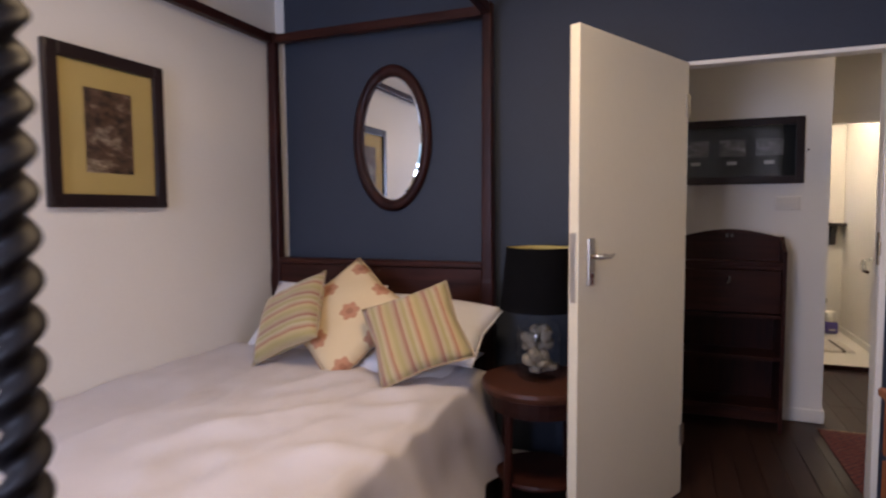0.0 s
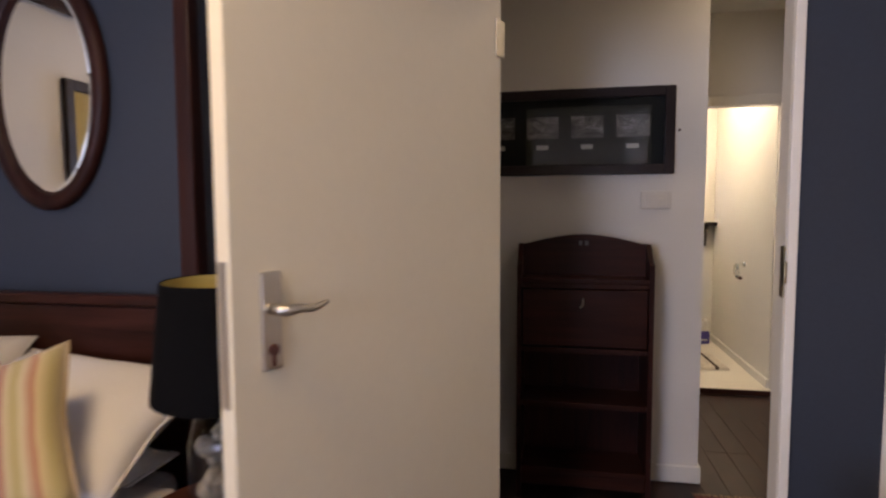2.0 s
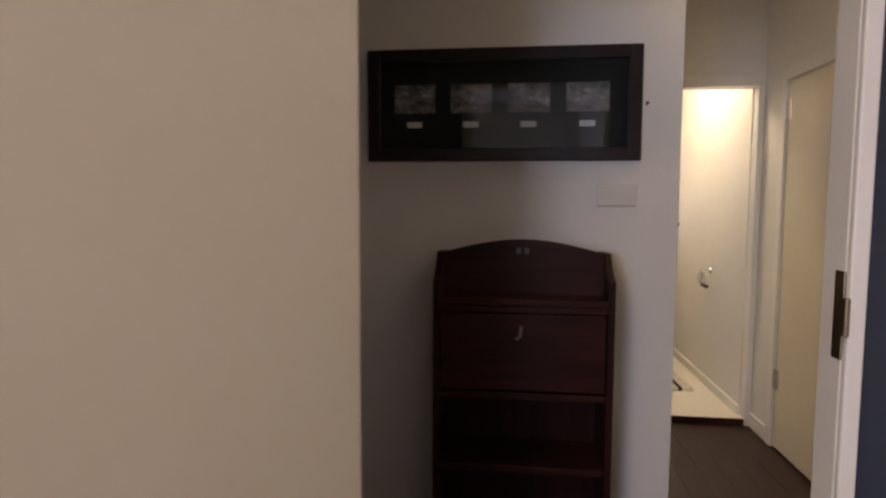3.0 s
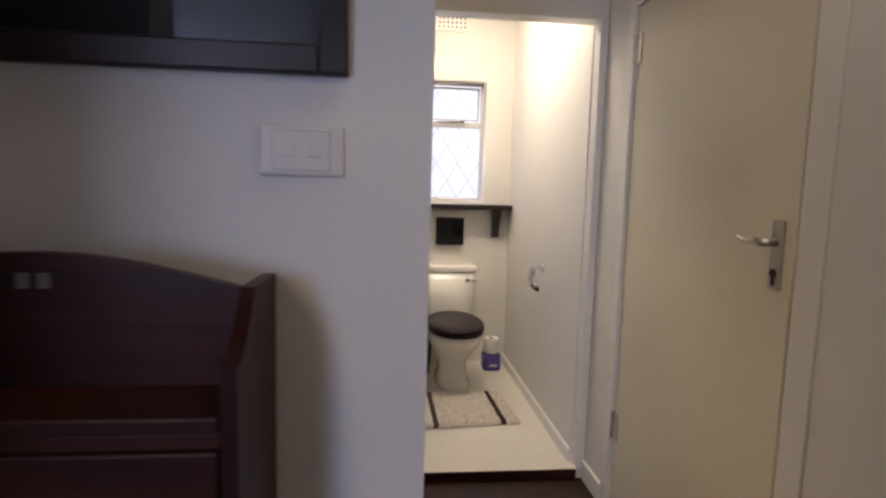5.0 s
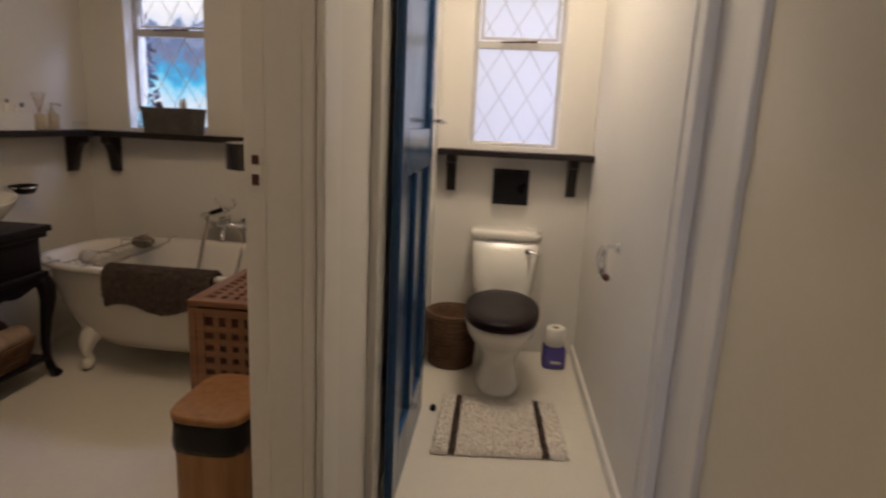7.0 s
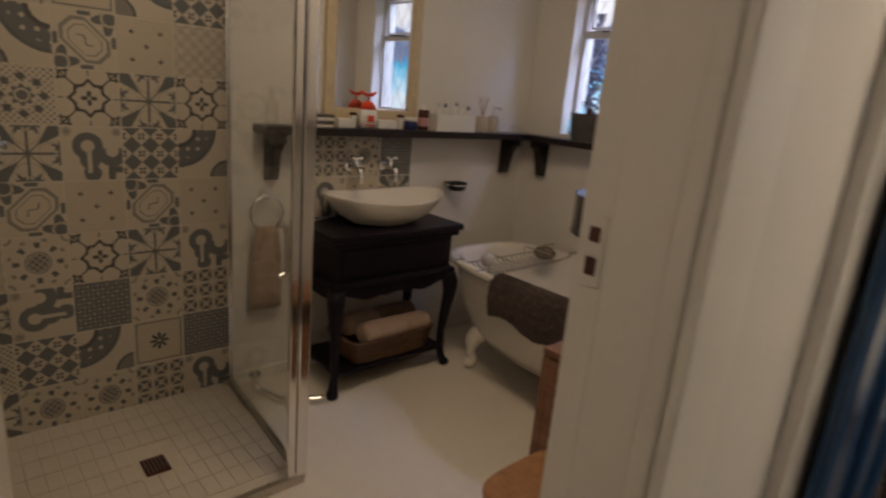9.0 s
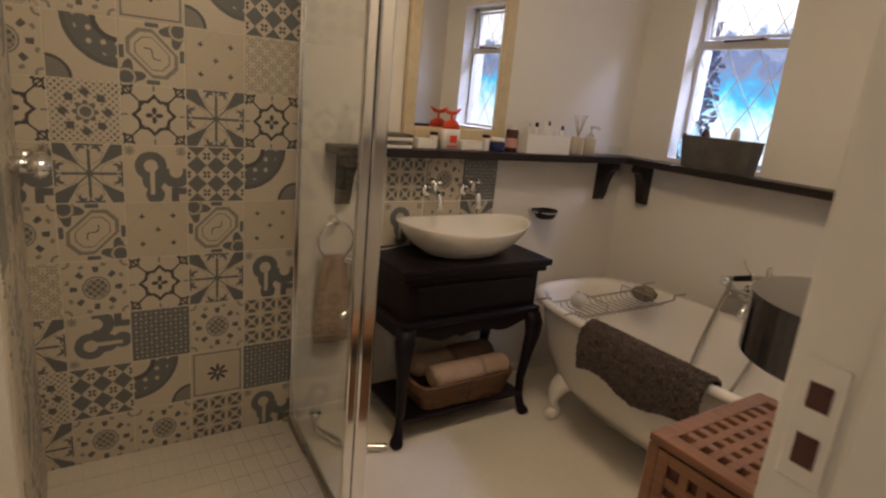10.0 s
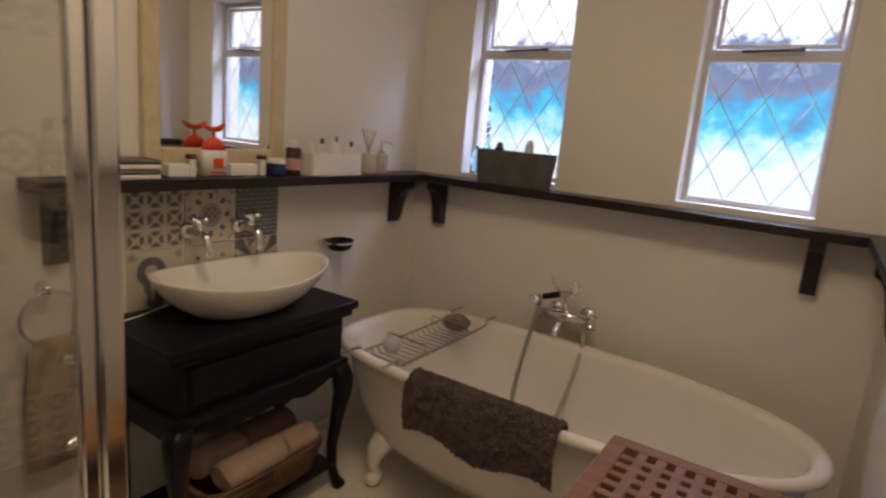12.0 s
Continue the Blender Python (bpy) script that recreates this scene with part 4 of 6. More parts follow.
# ---- passage ----
desk = thing("writing_bureau", (.53, 4.4, 0), "dark mahogany fall-front bureau with arched back", "bureau")
DX0, DX1, DF = .222, .832, YN - .29
DB = YN - .018
DA = DF + .115                 # the arched board stands back from the front
bm = bmesh.new()
pts = [(DX0 + .023, 1.052), (DX0 + .023, 1.195)] + [(DX0 + .023 + (DX1 - DX0 - .046) * i / 20, 1.198 + .048 * math.sin(math.pi * i / 20)) for i in range(21)] + [(DX1 - .023, 1.195), (DX1 - .023, 1.052)]
prism(bm, pts, "y", DA, DA + .02)
part("arched_board", bm, M_MAHOGX, desk)
part("top_ledge", box(DX0 + .0225, DX1 - .0225, DF - .006, DB - .013, 1.028, 1.051, .004), M_MAHOGX, desk)
for x in (DX0, DX1 - .022):
    bm = bmesh.new()
    scoop = [(DF + .115 * i / 8, 1.115 + .085 * (1 - math.cos(math.pi * i / 16))) for i in range(8, -1, -1)]
    prism(bm, [(DF, 0), (DF + .045, 0), (DF + .06, .10), (DB - .06, .10), (DB - .045, 0), (DB, 0), (DB, 1.195)] + scoop, "x", x, x + .022)
    part("side_panel", bm, M_MAHOG, desk)
part("back_panel", box(DX0 + .0225, DX1 - .0225, DB - .012, DB - .002, .12, 1.027), M_MAHOG, desk)
part("fall_front", box(DX0 + .026, DX1 - .026, DF + .002, DF + .02, .735, 1.0, .004), M_MAHOGX, desk)
part("rail", box(DX0 + .0225, DX1 - .0225, DF + .001, DF + .022, 1.004, 1.0275, .003), M_MAHOGX, desk)
for z in (.70, .44, .12):
    part("shelf", box(DX0 + .0225, DX1 - .0225, DF + .012, DB - .0125, z, z + .024, .002), M_MAHOGX, desk)
part("apron", box(DX0 + .0225, DX1 - .0225, DF + .012, DF + .03, .06, .119, .003), M_MAHOGX, desk)
bm = bmesh.new()
tube(bm, [(.522, DF + .003, .955), (.522, DF - .012, .955), (.520, DF - .016, .93), (.508, DF - .018, .918)], .006, 6)
part("key", bm, M_STEEL, desk, "small metal key")
for k in (-.014, .014):
    part("inlay", box(.527 + k - .008, .527 + k + .008, DA - .0022, DA - .0002, 1.195, 1.217), M_TIN, desk)

pf = thing("framed_photographs", (.49, YN, 1.53), "long black frame holding four small captioned photographs", "picture")
bm = bmesh.new()
rect_frame(bm, -.068, .953, 1.533, 1.952, .048, YN - .030, YN - .002, "y", .004)
part("frame", bm, M_FRAME, pf)
part("mount", board(-.021, .906, 1.580, 1.905, YN - .012, YN - .004, "y"), M_BOARD, pf)
for k in range(4):
    xc = .112 + k * .216
    part("photograph", board(xc - .078, xc + .078, 1.715, 1.822, YN - .0145, YN - .0122, "y"), M_PHOTO2, pf)
    part("caption", board(xc - .029, xc + .029, 1.660, 1.682, YN - .0145, YN - .0122, "y"), M_LABEL, pf)
part("glass", board(-.021, .906, 1.580, 1.905, YN - .020, YN - .018, "y"), M_PANE, pf)
bm = bmesh.new()
tube(bm, [(.975, YN - .001, 1.74), (.975, YN - .014, 1.742)], .006, 6)
tagged(part("wall_hook", bm, M_BROWNB), "small dark nail in the white passage wall", "nail")

s2 = thing("light_switch", (.873, YN, 1.36), "white double light switch on the passage wall", "light switch")
part("plate", box(.803, .947, YN - .011, YN - .0005, 1.363, 1.451, .005), M_SWITCH, s2)
part("switch_panel", box(.826, .924, YN - .0135, YN - .0112, 1.373, 1.441, .003), M_SWITCH, s2)
for x in (.852, .898):
    part("rocker", box(x - .012, x + .012, YN - .017, YN - .0137, 1.396, 1.416, .002), M_SWITCH, s2)

rug = thing("rug", (1.45, 3.9, 0), "worn red and navy woven rug on dark floor", "rug")
bm = bmesh.new()
bmesh.ops.create_grid(bm, x_segments=20, y_segments=30, size=.5)
for v in bm.verts:
    v.co = Vector((1.37 + v.co.x * .64, 3.92 + v.co.y * .86, .008 + .003 * noise.noise(v.co * 9)))
r = bmesh.ops.extrude_face_region(bm, geom=bm.faces[:])
for v in r["geom"]:
    if isinstance(v, bmesh.types.BMVert):
        v.co.z -= .0075
part("weave", bm, M_RUG, rug)
random.seed(5)
for y, sg in ((3.49, -1), (4.35, 1)):
    bm = bmesh.new()
    for k in range(60):
        x = 1.055 + k * .0107
        tube(bm, [(x, y - sg * .002, .005), (x + random.uniform(-.006, .006), y + sg * random.uniform(.02, .035), .003)], .0022, 4)
    part("fringe", bm, M_REED, rug)

# ---- toilet ----
def bracket(parent, x0, y0, z, wx, wy, m=None, name="bracket"):
    """A scrolled wooden bracket: runs out along y by wy, under height z, wide wx."""
    bm = bmesh.new()
    pts = [(0, 0), (wy, 0), (wy, -.035), (wy * .80, -.045), (wy * .62, -.075), (wy * .5, -.12), (wy * .42, -.165), (wy * .30, -.20), (0, -.205)]
    loft(bm, [[(x, v, w) for v, w in pts] for x in (-wx / 2, wx / 2)])
    bmesh.ops.transform(bm, verts=bm.verts[:], matrix=Matrix.Translation((x0, y0, z)) @ (m or Matrix()))
    return part(name, bm, M_SHELF, parent)


BACK = Matrix.Rotation(math.pi, 4, "Z")
SZ = 1.213
ts = thing("wall_shelf", (1.5, YK, 1.2), "dark wooden shelf on brackets over the toilet", "shelf")
part("board", box(XC + .012, XW - .004, YK - .135, YK - .001, SZ - .034, SZ, .004), M_SHELF, ts)
for x in (1.165, 1.835):
    bracket(ts, x, YK - .001, SZ - .035, .05, .11, BACK)

TXC = 1.495
toilet = thing("toilet", (TXC, 7.3, F2), "white porcelain toilet with dark wooden seat and cistern", "toilet")
bm = bmesh.new()
loft(bm, [oval(TXC, y, z, rx, ry, e, 40) for y, z, rx, ry, e in ((7.22, F2, .112, .235, 2.6), (7.22, F2 + .02, .112, .235, 2.6), (7.23, F2 + .04, .098, .22, 2.6), (7.25, .16, .090, .19, 2.4),
     (7.24, .22, .105, .20, 2.3), (7.20, .29, .145, .245, 2.2), (7.16, .35, .170, .285, 2.2), (7.13, .40, .178, .30, 2.2), (7.13, .425, .176, .298, 2.2))])
part("pan", bm, M_PORC, toilet, smooth=True)
bm = bmesh.new()
loft(bm, [oval(TXC, 7.115, z, rx, ry, 2.2, 40) for z, rx, ry in ((.427, .172, .29), (.430, .182, .30), (.445, .184, .302), (.450, .180, .298))])
part("seat", bm, M_SEAT, toilet, smooth=True)
bm = bmesh.new()
loft(bm, [oval(TXC, 7.115, z, rx, ry, 2.2, 40) for z, rx, ry in ((.4515, .178, .296), (.455, .184, .302), (.468, .182, .30), (.476, .165, .28), (.479, .10, .2))])
lid = part("lid", bm, M_SEAT, toilet, "closed dark wooden lid", smooth=True)
for x in (-.07, .07):
    bm = bmesh.new()
    tube(bm, [(TXC + x - .02, 7.408, .46), (TXC + x + .02, 7.408, .46)], .011, 8)
    part("hinge", bm, M_CHROME, lid)
bm = bmesh.new()
loft(bm, [oval(TXC, y, z, rx, ry, 6, 40) for y, z, rx, ry in ((7.53, .40, .12, .09), (7.535, .43, .155, .098), (7.535, .48, .166, .1), (7.535, .74, .182, .102))])
part("cistern", bm, M_PORC, toilet, smooth=True)
bm = bmesh.new()
loft(bm, [oval(TXC, 7.532, z, rx, ry, 5, 40) for z, rx, ry in ((.741, .186, .104), (.747, .194, .107), (.775, .194, .107), (.787, .182, .098), (.790, .14, .07))])
part("cistern_lid", bm, M_PORC, toilet, smooth=True)
bm = bmesh.new()
tube(bm, [(TXC + .12, 7.432, .69), (TXC + .12, 7.415, .69)], .014, 12)
tube(bm, curve_pts([(TXC + .12, 7.415, .69), (TXC + .16, 7.41, .688), (TXC + .195, 7.412, .68)], 3), [.008, .008, .007, .007, .006, .005, .004], 8)
part("flush_lever", bm, M_CHROME, toilet)

bb = thing("wall_box", (1.5, YK, .92), "square black plastic box on the toilet wall", "box")
part("cover", box(1.403, 1.603, YK - .045, YK - .001, .915, 1.113, .006), M_EBONY, bb)
part("panel", box(1.418, 1.588, YK - .0475, YK - .0452, .93, 1.098, .002), M_BLACK, bb)

bk = thing("waste_basket", (1.232, 7.38, F2), "brown woven waste basket on toilet floor", "basket")
bm = bmesh.new()
lathe(bm, 1.232, 7.38, [(.115, F2), (.12, F2 + .005), (.138, .325), (.144, .33), (.144, .342), (.135, .342), (.128, .32), (.11, F2 + .01)], 36, True, True)
part("body", bm, M_WICKER, bk, smooth=True)
for i in range(15):
    z = F2 + .012 + i * .0205
    r = .119 + (.138 - .119) * (z - F2) / .29
    bm = bmesh.new()
    tube(bm, [(1.232 + (r + .0015 * math.sin(k * 9 + i * 3.1)) * math.cos(2 * math.pi * k / 36), 7.38 + (r + .0015 * math.sin(k * 9 + i * 3.1)) * math.sin(2 * math.pi * k / 36), z) for k in range(37)], .0075, 5)
    part("band", bm, M_WICKER, bk, smooth=True)

rp = thing("toilet_roll_pack", (1.80, 7.44, F2), "purple pack of toilet rolls beside toilet", "toilet rolls")
part("pack", box(1.742, 1.868, 7.385, 7.50, F2, .165, .018), M_PURPLE, rp)
part("label_bar", box(1.785, 1.84, 7.3832, 7.3848, .075, .09), M_LABEL, rp)
tr = thing("toilet_roll", (1.805, 7.44, .165), "single white toilet roll standing on pack", "toilet roll")
bm = bmesh.new()
lathe(bm, 1.805, 7.443, [(.02, .268), (.05, .27), (.054, .265), (.054, .17), (.05, .166), (.02, .166), (.02, .268)], 28, False, False)
part("paper", bm, M_PAPER, tr, smooth=True)
bm = bmesh.new()
lathe(bm, 1.805, 7.443, [(.0195, .167), (.0195, .267)], 20, False, False)
part("core", bm, M_REED, tr)


def shag(bm, f, nu, nv, amp, seed):
    """A grid f(u, v) -> (point, normal) with tufts."""
    g = []
    for i in range(nu + 1):
        row = []
        for j in range(nv + 1):
            p, n = f(i / nu, j / nv)
            e = 0 if i in (0, nu) or j in (0, nv) else 1
            k = noise.noise((i * .83 + seed, j * .83, 2.0)) * .6 + random.uniform(-.5, .5)
            row.append(bm.verts.new(Vector(p) + Vector(n) * amp * (e * (k + .6)) + Vector((random.uniform(-1, 1), random.uniform(-1, 1), random.uniform(-1, 1))) * amp * .35))
        g.append(row)
    for i in range(nu):
        for j in range(nv):
            bm.faces.new((g[i][j], g[i + 1][j], g[i + 1][j + 1], g[i][j + 1]))


random.seed(8)
tm = thing("toilet_mat", (1.51, 6.7, F2), "cream shaggy toilet mat with two brown stripes", "mat")
A, B, C, D = Vector((1.235, 6.43, 0)), Vector((1.80, 6.485, 0)), Vector((1.775, 6.96, 0)), Vector((1.235, 6.945, 0))


def mat_pt(u, v):
    p = A * (1 - u) * (1 - v) + B * u * (1 - v) + C * u * v + D * (1 - u) * v
    e = min(u, 1 - u, v, 1 - v)
    return (p.x, p.y, F2 + .003 + min(e * .5, .014)), (0, 0, 1)


for u0, u1, mm, nm in ((0, .13, M_MAT, "shag_top"), (.13, .18, M_MATS, "stripe"), (.18, .80, M_MAT, "shag_top"), (.80, .85, M_MATS, "stripe"), (.85, 1, M_MAT, "shag_top")):
    bm = bmesh.new()
    shag(bm, lambda u, v, a=u0, b=u1: mat_pt(a + (b - a) * u, v), max(6, int(110 * (u1 - u0))), 95, .010, u0 * 70)
    part(nm, bm, mm, tm, "dark brown stripe" if nm == "stripe" else "")

ph = thing("paper_holder", (XW, 6.64, .85), "chrome toilet paper holder on cream wall, empty", "paper holder")
bm = bmesh.new()
tube(bm, [(XW - .0005, 6.66, .89), (XW - .012, 6.66, .89)], .024, 16)
tube(bm, curve_pts([(XW - .012, 6.66, .89), (XW - .05, 6.66, .892), (XW - .062, 6.64, .88), (XW - .062, 6.60, .82), (XW - .062, 6.585, .785)]), .008, 8)
part("arm", bm, M_CHROME, ph, smooth=True)
bm = bmesh.new()
tube(bm, [(XW - .058, 6.57, .785), (XW - .058, 6.68, .785)], .014, 14)
part("roller", bm, M_BROWNB, ph, "dark roller", smooth=True)
bm = bmesh.new()
loft(bm, [[(XW - .085 + .02 * (k / 8 - .5) ** 2 * 4 + o, y, .775 + .12 * k / 8) for k in range(9) for o in (0,)] + [(XW - .082 + .02 * (k / 8 - .5) ** 2 * 4, y, .775 + .12 * k / 8) for k in range(8, -1, -1)] for y in (6.60, 6.69)])
part("cover", bm, M_CHROME, ph, smooth=True)

vent = thing("air_vent", (1.48, YK, 2.44), "white perforated air vent high on wall", "vent")
part("plate", box(1.36, 1.60, YK - .008, YK - .0005, 2.42, 2.56, .002), M_TRIM, vent)
for i in range(7):
    for j in range(3):
        part("hole", box(1.385 + i * .03, 1.397 + i * .03, YK - .0095, YK - .0082, 2.44 + j * .03, 2.452 + j * .03), M_BROWNB, vent)
pebble = thing("door_stop", (1.21, 6.62, F2), "small dark rubber door stop on floor", "door stop")
bm = bmesh.new()
lathe(bm, 1.205, 6.80, [(.014, F2), (.014, F2 + .02), (.008, F2 + .026)], 14)
part("rubber", bm, M_BLACK, pebble)

# ---- bathroom: shelf all round ----
bs = thing("wall_shelf", (0, YK, 1.2), "long dark wooden shelf running round the bathroom walls", "shelf")
part("board", box(XL + .132, XC0 - .091, YK - .135, YK - .001, SZ - .034, SZ, .004), M_SHELF, bs)
part("board", box(XL + .001, XL + .131, 5.915, YK - .001, SZ - .034, SZ, .004), M_SHELF, bs)
bm = bmesh.new()
bx(bm, XC0 - .09, XC0 - .001, 5.72, YK - .001, SZ - .034, SZ, .004)
part("board", bm, M_SHELF, bs)
bm = bmesh.new()
pts = [(XC0 - .002, 5.98), (XC0 - .088, 5.98), (XC0 - .096, 5.80)] + [(XC0 - .020 + .098 * math.cos(radians(d)), 5.67 + .098 * math.sin(radians(d))) for d in range(130, 275, 7)] + [(XC0 - .002, 5.573)]
prism(bm, pts, "z", SZ + .001, SZ + .060)
part("end_board", bm, M_LACQ, bs, "thick black board with rounded end")
for x in (-.855, .70):
    bracket(bs, x, YK - .001, SZ - .035, .05, .11, BACK)
for y in (5.99, 7.46):
    bracket(bs, XL + .001, y, SZ - .035, .05, .11, Matrix.Rotation(-math.pi / 2, 4, "Z"))
bracket(bs, XC0 - .001, 5.78, SZ - .035, .05, .082, Matrix.Rotation(math.pi / 2, 4, "Z"))
bracket(bs, XC0 - .001, 7.2, SZ - .035, .05, .082, Matrix.Rotation(math.pi / 2, 4, "Z"))

# vanity
van = thing("vanity_table", (-.83, 6.46, F2), "black painted cabriole-leg vanity table", "vanity")
VX0, VX1, VY0, VY1 = XL + .012, -.642, 6.09, 6.825
part("top", box(VX0, VX1, VY0, VY1, .762, .792, .006), M_EBONY, van)
part("moulding", box(VX0, VX1 - .015, VY0 + .015, VY1 - .015, .735, .7615, .006), M_EBONY, van)
part("case", box(VX0 + .002, VX1 - .035, VY0 + .045, VY1 - .045, .575, .7345, .003), M_EBONY, van)
part("drawer", box(VX1 - .0348, VX1 - .025, VY0 + .08, VY1 - .08, .60, .715, .004), M_EBONY, van)
part("ledge", box(VX0 + .002, VX1 - .012, VY0 + .025, VY1 - .025, .548, .5745, .008), M_EBONY, van)
bm = bmesh.new()
pts = [(VY0 + .06, .547)] + [(VY0 + .06 + (VY1 - VY0 - .12) * i / 20, .50 + .018 * math.cos(i / 20 * 4 * math.pi) - .02 * (abs(i - 10) < 3)) for i in range(21)] + [(VY1 - .06, .547)]
prism(bm, pts, "x", VX1 - .045, VX1 - .028)
part("apron", bm, M_EBONY, van)
for y in (VY0 + .045, VY1 - .045):
    part("side_apron", box(VX0 + .03, VX1 - .05, y - .009, y + .009, .49, .547, .003), M_EBONY, van)
for x, sx_ in ((VX0 + .03, 0), (VX1 - .04, 1)):
    for y, sy_ in ((VY0 + .05, -1), (VY1 - .05, 1)):
        bm = bmesh.new()
        rings = []
        for z, o, r in ((.547, 0, .034), (.50, .012, .036), (.44, .014, .030), (.34, .004, .022), (.22, -.006, .017), (.13, -.004, .016), (.085, .004, .018), (.065, .014, .024), (F2 + .012, .016, .024), (F2, .014, .018)):
            rings.append(oval(x + o * sx_, y + o * sy_, z, r, r, 3.2, 16))
        loft(bm, rings)
        part("leg", bm, M_EBONY, van, smooth=True)
part("lower_shelf", box(VX0 + .02, VX1 - .028, VY0 + .055, VY1 - .055, .135, .155, .003), M_EBONY, van)

basin = thing("vessel_basin", (-.83, 6.46, .792), "oval white ceramic vessel basin on vanity", "basin")


def bring(z, ry, rx, lift):
    return [(-.825 + rx * math.cos(2 * math.pi * i / 48), 6.472 + 1.122 * ry * math.sin(2 * math.pi * i / 48), z + 1.35 * lift * (math.sin(2 * math.pi * i / 48) ** 2)) for i in range(48)]


bm = bmesh.new()
loft(bm, [bring(.793, .13, .09, 0), bring(.80, .155, .105, 0), bring(.84, .215, .15, .002), bring(.88, .255, .18, .006), bring(.908, .278, .194, .018), bring(.914, .280, .195, .02), bring(.914, .272, .188, .02), bring(.905, .263, .180, .016), bring(.87, .23, .155, .004), bring(.835, .16, .10, 0), bring(.83, .04, .03, 0)])
part("bowl", bm, M_PORC, basin, smooth=True)
bm = bmesh.new()
lathe(bm, -.825, 6.472, [(.024, .8305), (.024, .836), (.012, .839)], 20)
part("plug", bm, M_CHROME, basin, "chrome waste plug", smooth=True)


def pillar_tap(y):
    t = thing("wall_tap", (XL, y, 1.03), "chrome cross-head wall tap over the basin", "tap")
    bm = bmesh.new()
    tube(bm, [(XL + .0065, y, 1.03), (XL + .02, y, 1.03)], [.03, .024], 18)
    part("flange", bm, M_CHROME, t, smooth=True)
    bm = bmesh.new()
    tube(bm, curve_pts([(XL + .018, y, 1.03), (XL + .07, y, 1.03), (XL + .11, y, 1.025), (XL + .125, y, .99), (XL + .125, y, .965)]), .013, 10)
    part("spout", bm, M_CHROME, t, smooth=True)
    bm = bmesh.new()
    tube(bm, [(XL + .075, y, 1.035), (XL + .075, y, 1.075)], .010, 10)
    for k in range(4):
        a = k * math.pi / 2 + .4
        p = (XL + .075 + .032 * math.cos(a), y + .032 * math.sin(a), 1.078)
        tube(bm, [(XL + .075, y, 1.078), p], [.006, .008], 8)
    part("cross_head", bm, M_CHROME, t, smooth=True)


pillar_tap(6.385)
pillar_tap(6.585)

dish = thing("soap_dish", (XL, 7.04, .92), "black soap dish on chrome wall bracket", "soap dish")
bm = bmesh.new()
tube(bm, [(XL + .0005, 7.0, .925), (XL + .03, 7.0, .93)], .012, 10)
ringp = [(XL + .075 + .05 * math.cos(2 * math.pi * i / 24), 7.04 + .06 * math.sin(2 * math.pi * i / 24), .928) for i in range(25)]
tube(bm, ringp, .004, 6)
part("bracket", bm, M_CHROME, dish)
bm = bmesh.new()
loft(bm, [oval(XL + .075, 7.04, z, rx, ry, 2.4, 28) for z, rx, ry in ((.895, .03, .04), (.905, .042, .05), (.938, .05, .062), (.940, .047, .058), (.912, .036, .045))])
part("bowl", bm, M_BLACK, dish, smooth=True)

cord = thing("charging_cable", (-.95, 6.17, .793), "thin white cable lying on the black vanity top", "cable")
bm = bmesh.new()
tube(bm, curve_pts([(-.925, 6.095, .7945), (-.95, 6.14, .7945), (-.958, 6.19, .795), (-.985, 6.26, .795), (-1.0, 6.31, .795)]), .0026, 6)
part("wire", bm, M_WHITEP, cord, smooth=True)

mb = thing("framed_mirror", (XL, 6.5, SZ), "tall mirror in a cream gilt frame on shelf", "mirror")
bm = bmesh.new()
rect_frame(bm, 6.235, 6.765, 1.245, 2.25, .055, XL + .004, XL + .03, "x", .008)
part("frame", bm, M_GOLD, mb)
part("glass", board(6.288, 6.712, 1.298, 2.197, XL + .006, XL + .018, "x"), M_MIRROR, mb)
part("foot", box(XL + .004, XL + .03, 6.25, 6.75, SZ + .001, 1.244, .003), M_GOLD, mb)

# things on the vanity shelf
sxx = XL + .07


def tub(name, y, r, z1, material, label, cat, parts=()):
    t = thing(name, (sxx, y, SZ), label, cat)
    bm = bmesh.new()
    lathe(bm, sxx, y, [(r * .92, SZ + .0005), (r, SZ + .006), (r, SZ + z1 - .006), (r * .9, SZ + z1)], 24)
    b = part("body", bm, material, t, smooth=True)
    return t


hs = thing("hand_wash_bottle", (sxx, 6.44, SZ), "white and red pump bottle of hand wash", "bottle")
bm = bmesh.new()
loft(bm, [oval(sxx, 6.44, SZ + z, rx, ry, 3, 24) for z, rx, ry in ((.0005, .02, .046), (.06, .022, .046), (.085, .02, .042))])
part("bottle", bm, M_WHITEP, hs, smooth=True)
bm = bmesh.new()
loft(bm, [oval(sxx, 6.44, SZ + z, rx, ry, 2.6, 24) for z, rx, ry in ((.0855, .0205, .0425), (.11, .018, .034), (.122, .012, .016), (.124, .01, .01))])
part("shoulder", bm, M_ORANGE, hs, "red shoulder", smooth=True)
part("badge", box(sxx + .0225, sxx + .024, 6.425, 6.46, SZ + .03, SZ + .06, .001), M_ORANGE, hs)
part("label_bar", box(sxx + .0225, sxx + .024, 6.415, 6.465, SZ + .012, SZ + .018), M_ORANGE, hs)
bm = bmesh.new()
tube(bm, [(sxx, 6.44, SZ + .124), (sxx, 6.44, SZ + .15)], .005, 8)
for sg in (-1, 1):
    tube(bm, [(sxx, 6.44, SZ + .15), (sxx, 6.44 + sg * .02, SZ + .153), (sxx, 6.44 + sg * .042, SZ + .168)], [.008, .009, .004], 8)
part("pump", bm, M_ORANGE, hs, "red pump head", smooth=True)
